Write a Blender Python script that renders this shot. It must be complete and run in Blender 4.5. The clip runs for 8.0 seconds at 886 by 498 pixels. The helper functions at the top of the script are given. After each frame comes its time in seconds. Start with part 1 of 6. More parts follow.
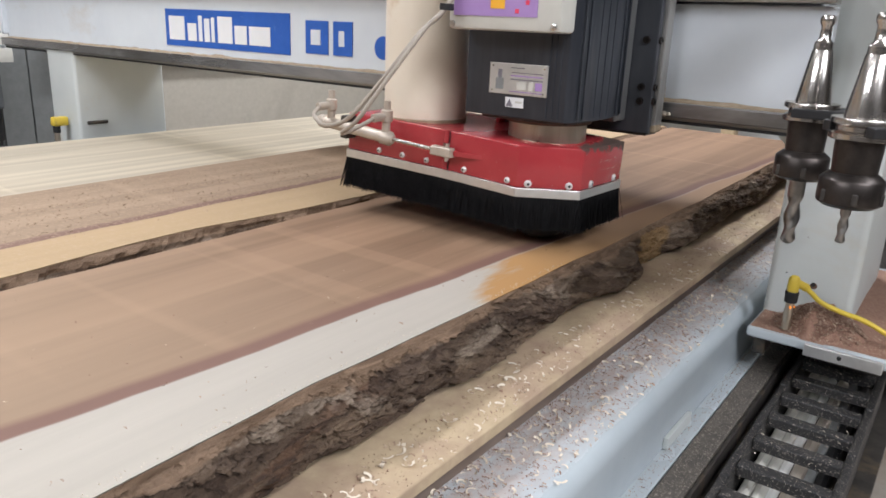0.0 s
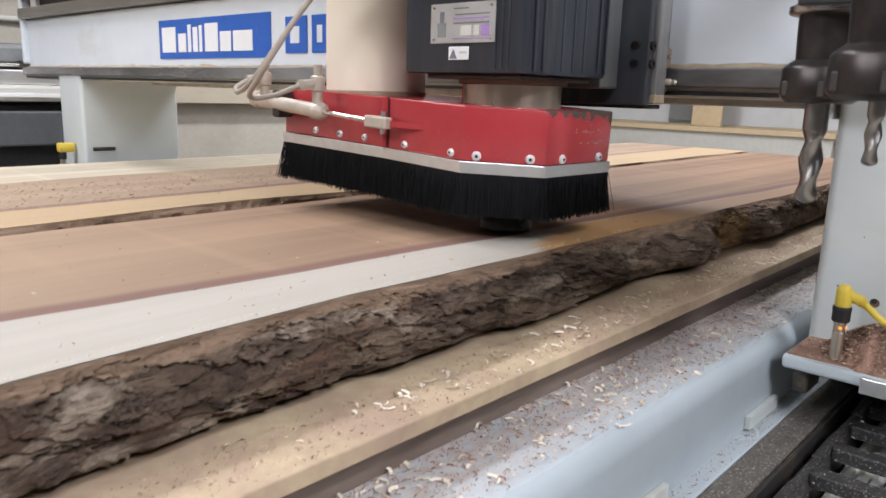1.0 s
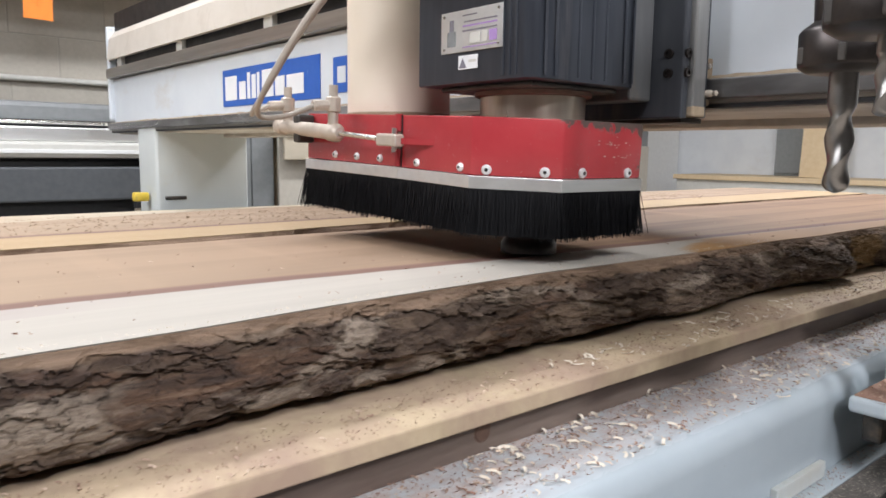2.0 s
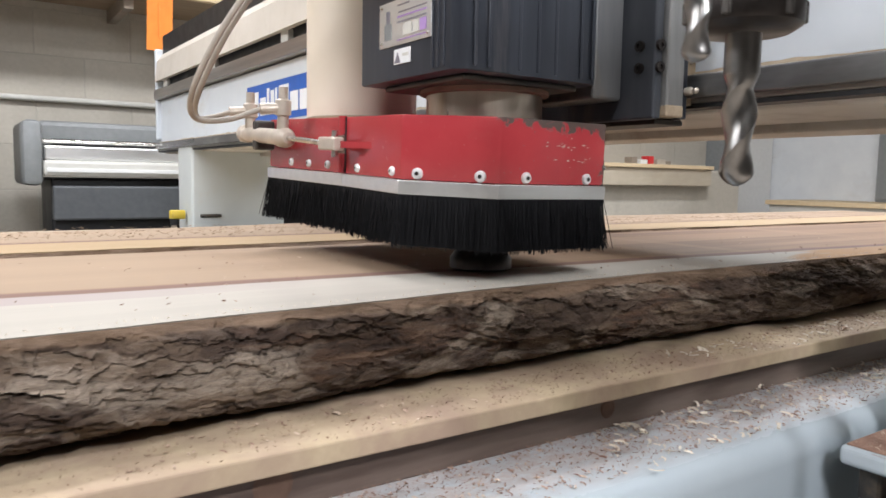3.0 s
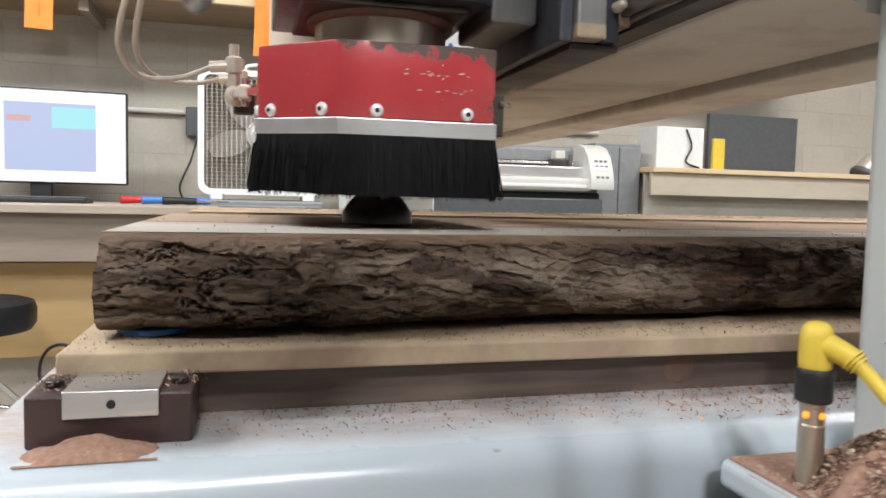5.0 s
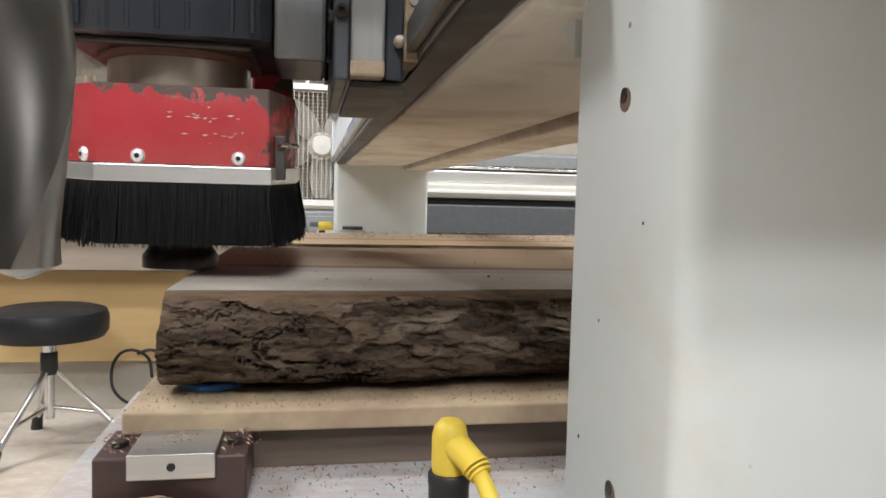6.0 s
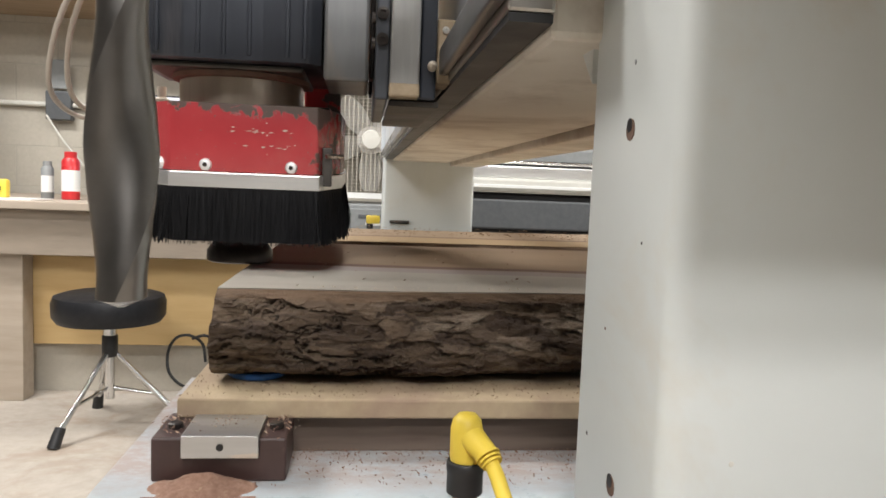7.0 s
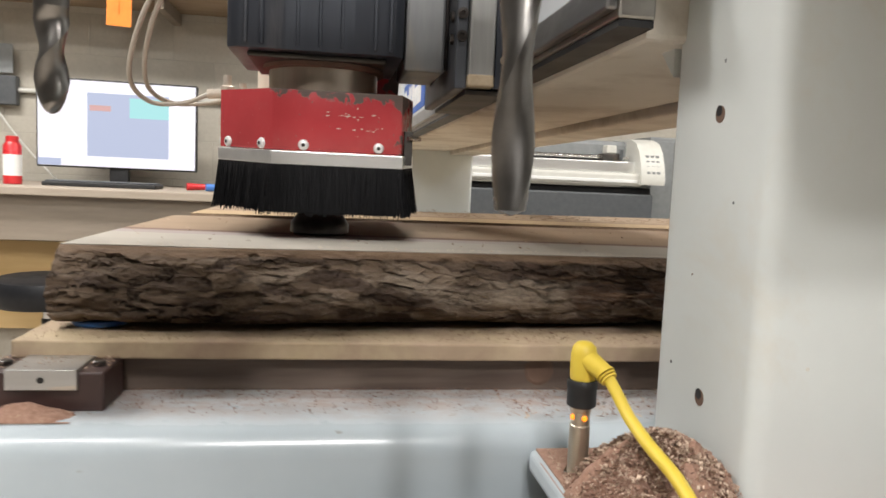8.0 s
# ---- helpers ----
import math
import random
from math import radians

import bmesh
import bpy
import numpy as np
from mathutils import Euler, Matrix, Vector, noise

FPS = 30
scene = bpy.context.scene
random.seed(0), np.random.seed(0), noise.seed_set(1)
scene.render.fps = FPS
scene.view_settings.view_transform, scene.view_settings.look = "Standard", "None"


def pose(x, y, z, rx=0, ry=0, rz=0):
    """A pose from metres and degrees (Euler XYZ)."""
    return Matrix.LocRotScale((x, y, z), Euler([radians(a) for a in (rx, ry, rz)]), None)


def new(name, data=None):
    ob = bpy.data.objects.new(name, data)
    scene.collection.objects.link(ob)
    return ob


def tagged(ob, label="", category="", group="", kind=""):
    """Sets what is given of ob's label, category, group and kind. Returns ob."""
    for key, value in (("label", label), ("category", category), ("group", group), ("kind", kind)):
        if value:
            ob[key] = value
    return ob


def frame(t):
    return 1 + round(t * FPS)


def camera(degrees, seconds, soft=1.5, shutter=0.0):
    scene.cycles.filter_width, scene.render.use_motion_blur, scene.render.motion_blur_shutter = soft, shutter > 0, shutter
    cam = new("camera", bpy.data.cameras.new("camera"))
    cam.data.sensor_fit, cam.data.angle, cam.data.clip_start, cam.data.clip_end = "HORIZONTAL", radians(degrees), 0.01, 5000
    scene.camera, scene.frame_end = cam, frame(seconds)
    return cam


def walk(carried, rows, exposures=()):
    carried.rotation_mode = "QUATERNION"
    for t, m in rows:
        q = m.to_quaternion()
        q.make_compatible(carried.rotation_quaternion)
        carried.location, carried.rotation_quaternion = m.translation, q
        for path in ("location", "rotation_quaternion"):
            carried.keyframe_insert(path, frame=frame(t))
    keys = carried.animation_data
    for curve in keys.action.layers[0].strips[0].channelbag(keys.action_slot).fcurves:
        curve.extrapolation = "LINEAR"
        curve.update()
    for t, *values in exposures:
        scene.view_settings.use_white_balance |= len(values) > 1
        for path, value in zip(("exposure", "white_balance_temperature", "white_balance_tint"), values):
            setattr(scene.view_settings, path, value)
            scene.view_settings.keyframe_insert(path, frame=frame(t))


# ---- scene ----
B = 0.73          # height of the spoilboard's top over the floor
CAMERA = [
    (0.0, 0.4235, -0.3040, 0.3496, -17.119, -2.396, -53.385),
    (0.5, 0.4597, -0.3038, 0.3001, -14.962, -1.917, -50.795),
    (1.0, 0.4487, -0.3189, 0.2172, -12.144, -1.708, -47.423),
    (1.5, 0.3888, -0.3412, 0.1890, -9.139, -1.146, -44.100),
    (2.0, 0.3183, -0.3405, 0.1687, -7.435, -0.741, -40.450),
    (2.2, 0.3040, -0.3322, 0.1622, -6.818, -0.689, -39.315),
    (3.3, 0.2107, -0.3753, 0.1494, -5.132, -0.839, -32.361),
    (3.5, 0.1879, -0.3693, 0.1523, -4.862, -0.639, -31.152),
    (4.0, 0.1551, -0.3752, 0.1447, -4.351, -0.962, -26.879),
    (4.5, 0.1052, -0.4012, 0.0826, -4.270, -1.358, -20.218),
    (4.7, 0.0994, -0.4214, 0.0831, -4.087, -1.431, -17.597),
    (5.8, 0.1073, -0.4342, 0.1218, -4.056, -1.249, -11.043),
    (6.0, 0.1057, -0.4359, 0.1278, -3.995, -1.471, -10.149),
    (6.5, 0.1128, -0.4540, 0.1361, -4.206, -1.900, -7.782),
    (7.0, 0.1139, -0.4727, 0.1404, -4.771, -2.232, -6.249),
    (7.5, 0.1551, -0.5104, 0.1379, -5.040, -2.282, -6.106),
    (8.0, 0.2220, -0.5457, 0.1254, -5.368, -2.508, -8.447),
]
cam = camera(62.41, 8.0, soft=1.6, shutter=0.3)
walk(cam, [(t, pose(x, y, z + B, 90 + rx, ry, rz)) for t, x, y, z, rx, ry, rz in CAMERA],
     exposures=[(0, -0.36, 6300, 12), (1.0, -0.17, 6250, 13), (2.0, -0.02, 6250, 12), (4.0, 0.02, 6400, 11), (6.0, 0.02, 6600, 10), (8.0, -0.03, 6900, 10)])

# the gantry's travel along the table and the head's travel across it
GANTRY = [(0, 1.3355), (0.5, 1.2239), (1, 1.1098), (1.5, 0.999), (2, 0.8854), (3.3, 0.5945), (4, 0.4334), (4.7, 0.2679),
          (5.6, 0.066), (5.8, 0.0189), (6, -0.0015), (6.5, -0.003), (7, 0.0), (7.2, 0.022), (7.5, 0.0852), (8, 0.206)]
HEAD_Y = [(0, -0.031), (5.8, -0.033), (6.1, -0.031), (6.5, -0.022), (7, 0.0), (8, 0.0)]


def between(rows, t):
    return float(np.interp(t, [r[0] for r in rows], [r[1] for r in rows]))


# ---- light ----
world = bpy.data.worlds.new("room_air")
scene.world = world
world.use_nodes = True
world.node_tree.nodes["Background"].inputs[0].default_value = (0.9, 0.95, 1.0, 1)
world.node_tree.nodes["Background"].inputs[1].default_value = 0.02
CEILING = 2.75
# Lamps are out of view; negative-y ones are added for fill and shadow edges.
LAMPS = [(-1.7, 1.6, 72), (0.7, 1.5, 44), (3.3, 1.5, 54), (-1.9, 0.4, 50), (-0.5, -1.5, 44), (2.8, 0.4, 34), (-0.12, -2.62, 54), (0.3, -2.4, 50), (1.35, -1.5, 32)]
for lx, ly, watts in LAMPS:
    lamp = bpy.data.lights.new("tube_light", "AREA")
    length, depth = (0.14, 0.14) if ly < -2 else (1.2, 0.28)
    lamp.shape, lamp.size, lamp.size_y, lamp.energy, lamp.color = "RECTANGLE", length, depth, watts, (0.965, 0.975, 1.0)
    lamp_ob = new("tube_light", lamp)
    lamp_ob.matrix_world = pose(lx, ly, CEILING - 0.09)

# ---- materials ----


def mix_node(nt, fac, a, b, mode="MIX"):
    n = nt.nodes.new("ShaderNodeMix")
    n.data_type, n.blend_type = "RGBA", mode
    for socket, value in ((n.inputs[0], fac), (n.inputs[6], a), (n.inputs[7], b)):
        if isinstance(value, (int, float)):
            socket.default_value = value
        elif isinstance(value, tuple):
            socket.default_value = (*value, 1)
        else:
            nt.links.new(value, socket)
    return n.outputs[2]


def math_node(nt, op, a, b=0.0, c=0.0):
    n = nt.nodes.new("ShaderNodeMath")
    n.operation = op
    for socket, value in zip(n.inputs, (a, b, c)):
        if isinstance(value, (int, float)):
            socket.default_value = value
        else:
            nt.links.new(value, socket)
    return n.outputs[0]


def ramp_node(nt, fac, lo, hi):
    n = nt.nodes.new("ShaderNodeMapRange")
    n.inputs[1].default_value, n.inputs[2].default_value = lo, hi
    nt.links.new(fac, n.inputs[0])
    return n.outputs[0]


def coords(nt, scale=(1, 1, 1)):
    tc = nt.nodes.new("ShaderNodeTexCoord")
    mp = nt.nodes.new("ShaderNodeMapping")
    mp.inputs["Scale"].default_value = scale
    nt.links.new(tc.outputs["Object"], mp.inputs[0])
    return mp.outputs[0]


def noise_node(nt, scale, stretch=(1, 1, 1), detail=4, rough=0.6, warp=0.0):
    n = nt.nodes.new("ShaderNodeTexNoise")
    n.inputs["Scale"].default_value, n.inputs["Detail"].default_value = scale, detail
    n.inputs["Roughness"].default_value, n.inputs["Distortion"].default_value = rough, warp
    nt.links.new(coords(nt, stretch), n.inputs["Vector"])
    return n.outputs[0]


def surface(name):
    m = bpy.data.materials.new(name)
    m.use_nodes = True
    return m, m.node_tree, m.node_tree.nodes["Principled BSDF"]


def bumped(nt, bsdf, height, strength, distance=0.002):
    b = nt.nodes.new("ShaderNodeBump")
    b.inputs["Strength"].default_value, b.inputs["Distance"].default_value = strength, distance
    nt.links.new(height, b.inputs["Height"])
    nt.links.new(b.outputs[0], bsdf.inputs["Normal"])


def grainy(name, a, b, scale=30, rough=0.5, metal=0.0, stretch=(1, 1, 1), bump=0.15, stain=None, stain_scale=4, stain_cut=(0.5, 0.7),
           rough_var=0.15, random_tint=0.0, shine=0.5):
    m, nt, bsdf = surface(name)
    fine = noise_node(nt, scale, stretch, 5)
    color = mix_node(nt, ramp_node(nt, fine, 0.3, 0.7), a, b)
    if stain:
        color = mix_node(nt, ramp_node(nt, noise_node(nt, stain_scale, stretch, 6, 0.65, 0.4), *stain_cut), color, stain)
    if random_tint:
        info = nt.nodes.new("ShaderNodeObjectInfo")
        color = mix_node(nt, math_node(nt, "MULTIPLY", info.outputs["Random"], random_tint), color, tuple(0.6 * c for c in a))
    nt.links.new(color, bsdf.inputs["Base Color"])
    r = math_node(nt, "MULTIPLY_ADD", noise_node(nt, scale * 0.4, stretch, 3), rough_var * 2, rough - rough_var)
    nt.links.new(r, bsdf.inputs["Roughness"])
    bsdf.inputs["Metallic"].default_value = metal
    bsdf.inputs["Specular IOR Level"].default_value = shine
    if bump:
        bumped(nt, bsdf, fine, bump)
    return m


def glowing(name, color, strength):
    m, nt, bsdf = surface(name)
    bsdf.inputs["Base Color"].default_value = (0.02, 0.02, 0.02, 1)
    bsdf.inputs["Emission Color"].default_value = (*color, 1)
    bsdf.inputs["Emission Strength"].default_value = strength
    return m


CONCRETE = grainy("concrete_floor", (0.36, 0.32, 0.27), (0.43, 0.385, 0.335), 24, 0.7, bump=0.1, stain=(0.27, 0.195, 0.135), stain_scale=3.4, stain_cut=(0.5, 0.76))
BLOCK = grainy("painted_block", (0.45, 0.415, 0.35), (0.50, 0.465, 0.395), 50, 0.75, bump=0.25, stain=(0.40, 0.365, 0.305), stain_scale=2.5, random_tint=0.07)
MORTAR = grainy("mortar", (0.41, 0.38, 0.325), (0.45, 0.42, 0.36), 60, 0.85)
# Grey kept low so the unseen ceiling throws back little fill light.
CEIL = grainy("ceiling_paint", (0.25, 0.25, 0.24), (0.3, 0.3, 0.29), 12, 0.8)
WHITE_PAINT = grainy("machine_white_paint", (0.56, 0.59, 0.575), (0.60, 0.63, 0.615), 9, 0.42, bump=0.05, stain=(0.56, 0.53, 0.46), stain_scale=6, stain_cut=(0.6, 0.8))
BLUE_WHITE = grainy("beam_panel_paint", (0.62, 0.66, 0.70), (0.68, 0.72, 0.75), 8, 0.35, bump=0.04, stain=(0.55, 0.52, 0.47), stain_scale=5, stain_cut=(0.58, 0.8))
STEEL_PAINT = grainy("grey_blue_painted_steel", (0.45, 0.50, 0.53), (0.50, 0.55, 0.575), 10, 0.24, bump=0.04, stain=(0.42, 0.42, 0.40), stain_scale=9, stain_cut=(0.6, 0.75))
CREAM = grainy("cream_plastic_pipe", (0.72, 0.63, 0.5), (0.78, 0.70, 0.58), 7, 0.42, bump=0.03, stain=(0.52, 0.36, 0.2), stain_scale=7, stain_cut=(0.6, 0.8))
DARK_METAL = grainy("dark_dusty_metal", (0.045, 0.042, 0.04), (0.09, 0.08, 0.07), 40, 0.5, 0.6, bump=0.1, stain=(0.2, 0.15, 0.1), stain_scale=14, stain_cut=(0.55, 0.75))
RAIL_METAL = grainy("ground_rail_steel", (0.32, 0.30, 0.27), (0.42, 0.40, 0.37), 60, 0.35, 0.85, stretch=(1, 0.05, 1), stain=(0.2, 0.13, 0.08), stain_scale=9, stain_cut=(0.5, 0.75))
BRIGHT = grainy("bright_steel", (0.6, 0.58, 0.55), (0.72, 0.7, 0.67), 80, 0.25, 1.0, bump=0.03)
ALUMINIUM = grainy("brushed_aluminium", (0.72, 0.72, 0.71), (0.8, 0.8, 0.79), 90, 0.35, 0.9, stretch=(0.1, 1, 1), bump=0.04)
NOSE_STEEL = grainy("spindle_nose_steel", (0.50, 0.43, 0.34), (0.6, 0.53, 0.44), 60, 0.35, 0.9, stretch=(1, 1, 0.1), stain=(0.25, 0.16, 0.1), stain_scale=12)
TOOL_STEEL = grainy("tool_holder_steel", (0.5, 0.47, 0.44), (0.62, 0.59, 0.56), 50, 0.22, 1.0, bump=0.02)
BLACK_OXIDE = grainy("black_oxide_steel", (0.035, 0.03, 0.028), (0.07, 0.06, 0.055), 60, 0.35, 0.8, bump=0.05)
CARBIDE = grainy("carbide", (0.22, 0.21, 0.20), (0.33, 0.315, 0.30), 50, 0.3, 1.0, bump=0.03)
MOTOR = grainy("anodised_motor_housing", (0.026, 0.03, 0.040), (0.045, 0.05, 0.062), 20, 0.36, 0.3, stretch=(3, 3, 0.3), bump=0.05, stain=(0.16, 0.15, 0.15), stain_scale=6, stain_cut=(0.62, 0.85))
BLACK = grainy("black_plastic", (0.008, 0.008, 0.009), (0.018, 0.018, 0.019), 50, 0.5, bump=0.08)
BRISTLE = grainy("black_bristle", (0.005, 0.005, 0.006), (0.012, 0.012, 0.013), 300, 0.6, stretch=(1, 1, 0.05), bump=0.3, shine=0.12)
YELLOW = grainy("yellow_plastic", (0.66, 0.48, 0.045), (0.72, 0.53, 0.07), 30, 0.48, bump=0.05, stain=(0.5, 0.37, 0.12), stain_scale=60, stain_cut=(0.58, 0.75))
LED = glowing("amber_led", (1.0, 0.28, 0.01), 2.2)
GREY_PLASTIC = grainy("grey_plastic", (0.2, 0.21, 0.21), (0.24, 0.25, 0.25), 40, 0.5)
DARK_GREY = grainy("dark_grey_plastic", (0.07, 0.075, 0.08), (0.09, 0.095, 0.1), 40, 0.5)
LIGHT_GREY = grainy("light_grey_plastic", (0.56, 0.55, 0.5), (0.62, 0.61, 0.56), 30, 0.45)
FAN_WHITE = grainy("fan_white_plastic", (0.72, 0.72, 0.70), (0.78, 0.78, 0.76), 30, 0.4)
# Near black so the unseen south and west walls throw back little light.
LOW_BOUNCE_WALL = grainy("wall_darkened_against_bounce", (0.08, 0.075, 0.07), (0.11, 0.105, 0.1), 12, 0.8)
FAN_CLEAR = grainy("fan_blade_plastic", (0.72, 0.70, 0.67), (0.8, 0.78, 0.75), 30, 0.3)
ORANGE = grainy("orange_flag", (0.85, 0.22, 0.02), (0.9, 0.27, 0.03), 20, 0.6)
HOSE = grainy("dusty_air_hose", (0.33, 0.29, 0.24), (0.42, 0.37, 0.31), 50, 0.5)
FITTING = grainy("dusty_fitting", (0.48, 0.42, 0.35), (0.6, 0.53, 0.45), 60, 0.45, 0.4)
BLUE_INK = grainy("blue_print", (0.02, 0.10, 0.42), (0.03, 0.12, 0.48), 30, 0.4, stain=(0.25, 0.35, 0.6), stain_scale=40, stain_cut=(0.62, 0.8))
WHITE_INK = grainy("white_print", (0.75, 0.76, 0.77), (0.8, 0.8, 0.8), 30, 0.4)
PURPLE = grainy("purple_print", (0.36, 0.22, 0.5), (0.4, 0.26, 0.54), 30, 0.4)
INK = grainy("grey_print", (0.15, 0.14, 0.17), (0.2, 0.19, 0.22), 30, 0.5)
RED_INK = grainy("red_print", (0.7, 0.04, 0.1), (0.75, 0.06, 0.12), 30, 0.5)
AMBER_INK = grainy("amber_print", (0.85, 0.42, 0.02), (0.88, 0.46, 0.04), 30, 0.5)
LEATHER = grainy("black_vinyl", (0.008, 0.0085, 0.010), (0.014, 0.0145, 0.017), 60, 0.42, shine=0.3)
CHROME = grainy("chrome", (0.6, 0.6, 0.6), (0.68, 0.68, 0.68), 40, 0.2, 1.0, bump=0.02)
PLY = grainy("yellow_plywood", (0.56, 0.38, 0.17), (0.62, 0.44, 0.21), 30, 0.6, stretch=(0.15, 1, 1), bump=0.05)
PALE_PLY = grainy("pale_plywood", (0.6, 0.45, 0.27), (0.66, 0.52, 0.33), 30, 0.6, stretch=(0.15, 1, 1), bump=0.05)
DARK_WOOD = grainy("grey_brown_board", (0.22, 0.18, 0.14), (0.28, 0.23, 0.18), 30, 0.7, stretch=(0.15, 1, 1))
PHENOLIC = grainy("dark_phenolic_board", (0.07, 0.044, 0.035), (0.125, 0.088, 0.07), 25, 0.55, stretch=(0.12, 1, 1), bump=0.1, stain=(0.24, 0.19, 0.155), stain_scale=12, stain_cut=(0.45, 0.72))
MDF = grainy("mdf_spoilboard", (0.44, 0.34, 0.22), (0.52, 0.41, 0.27), 60, 0.8, bump=0.1, stain=(0.36, 0.255, 0.185), stain_scale=11, stain_cut=(0.40, 0.66))
SHAVING = grainy("pale_shaving", (0.66, 0.57, 0.45), (0.76, 0.69, 0.58), 50, 0.7)
SAWDUST = grainy("brown_sawdust", (0.24, 0.13, 0.09), (0.36, 0.22, 0.16), 260, 0.9, bump=0.6, stain=(0.5, 0.37, 0.25), stain_scale=150, stain_cut=(0.6, 0.75))
DUST_TAN = grainy("tan_dust", (0.26, 0.18, 0.12), (0.40, 0.30, 0.21), 120, 0.9)
DULL_STEEL = grainy("dull_grey_steel", (0.26, 0.26, 0.255), (0.36, 0.355, 0.34), 60, 0.4, 0.6, stretch=(1, 1, 0.08), stain=(0.36, 0.29, 0.2), stain_scale=9, stain_cut=(0.55, 0.75))
TAN_DUST = grainy("caked_tan_dust", (0.27, 0.205, 0.135), (0.38, 0.30, 0.21), 90, 0.85, bump=0.3)
MAROON = grainy("maroon_block", (0.042, 0.022, 0.02), (0.065, 0.036, 0.032), 40, 0.42, bump=0.08, stain=(0.18, 0.11, 0.085), stain_scale=30, stain_cut=(0.62, 0.78))
PLATE_ALU = grainy("dusty_aluminium_plate", (0.46, 0.46, 0.46), (0.55, 0.55, 0.55), 90, 0.32, 0.8, stretch=(0.1, 1, 1), bump=0.04, stain=(0.62, 0.56, 0.5), stain_scale=120, stain_cut=(0.6, 0.66))
RUST = grainy("dried_glue", (0.11, 0.065, 0.045), (0.17, 0.10, 0.07), 40, 0.7)
RED_CAN = grainy("red_can_paint", (0.55, 0.02, 0.03), (0.6, 0.04, 0.04), 30, 0.3, 0.2)
BLUE_PLASTIC = grainy("blue_plastic", (0.04, 0.16, 0.5), (0.06, 0.2, 0.55), 30, 0.4)
GREEN = grainy("green_hose", (0.02, 0.16, 0.09), (0.03, 0.2, 0.12), 40, 0.5)
SCREEN = glowing("monitor_screen", (0.90, 0.90, 1.0), 1.15)
SCREEN_BLUE = glowing("screen_pane", (0.5, 0.58, 0.82), 0.95)
SCREEN_CYAN = glowing("screen_band", (0.40, 0.84, 0.9), 0.95)
SCREEN_PINK = glowing("screen_mark", (0.85, 0.5, 0.5), 0.8)
TUBE_GLOW = glowing("tube_diffuser", (1.0, 0.95, 0.87), 3)

EAST_WHITE = grainy("white_wall_paint", (0.70, 0.72, 0.74), (0.77, 0.79, 0.80), 6, 0.6, bump=0.08, stain=(0.6, 0.59, 0.56), stain_scale=2.2, stain_cut=(0.55, 0.8))
BLUE_STEEL = grainy("blue_grey_steel", (0.05, 0.055, 0.066), (0.085, 0.09, 0.102), 25, 0.4, 0.3, stretch=(1, 1, 0.2), bump=0.05, stain=(0.2, 0.17, 0.14), stain_scale=12, stain_cut=(0.6, 0.78))
RIVET = grainy("pale_rivet_aluminium", (0.72, 0.72, 0.72), (0.8, 0.8, 0.8), 60, 0.42, 0.45, bump=0.03)
BROWN_SHELF = grainy("brown_shelf_board", (0.27, 0.195, 0.125), (0.34, 0.25, 0.165), 30, 0.7, stretch=(0.15, 1, 1))
SHELF_FRONT = grainy("beige_shelf_front", (0.43, 0.375, 0.285), (0.49, 0.43, 0.335), 20, 0.7, stretch=(0.3, 1, 1), stain=(0.36, 0.30, 0.22), stain_scale=3)
RAIL_FACE = grainy("smeared_rail_steel", (0.16, 0.15, 0.145), (0.34, 0.335, 0.33), 14, 0.3, 0.9, stretch=(1, 0.25, 1), bump=0.02, stain=(0.6, 0.6, 0.6), stain_scale=5, stain_cut=(0.5, 0.7))
COVER_PAINT = grainy("dusty_cream_cover", (0.54, 0.49, 0.42), (0.61, 0.56, 0.49), 9, 0.5, bump=0.05, stain=(0.42, 0.36, 0.29), stain_scale=6, stain_cut=(0.55, 0.8))
CARRIAGE = grainy("scuffed_carriage_steel", (0.11, 0.115, 0.12), (0.19, 0.19, 0.19), 30, 0.42, 0.45, stretch=(1, 1, 0.15), bump=0.06, stain=(0.24, 0.2, 0.155), stain_scale=16, stain_cut=(0.56, 0.75))
CHAIN_BLACK = grainy("dust_speckled_black_plastic", (0.012, 0.012, 0.013), (0.026, 0.025, 0.025), 50, 0.55, bump=0.1, stain=(0.34, 0.30, 0.26), stain_scale=420, stain_cut=(0.57, 0.66))
SPECKLED = grainy("dust_speckled_rail", (0.10, 0.09, 0.08), (0.17, 0.15, 0.13), 60, 0.6, 0.3, bump=0.1, stain=(0.42, 0.37, 0.31), stain_scale=380, stain_cut=(0.54, 0.64))
APRON = grainy("grey_tan_board", (0.33, 0.275, 0.215), (0.40, 0.335, 0.27), 30, 0.7, stretch=(0.15, 1, 1))


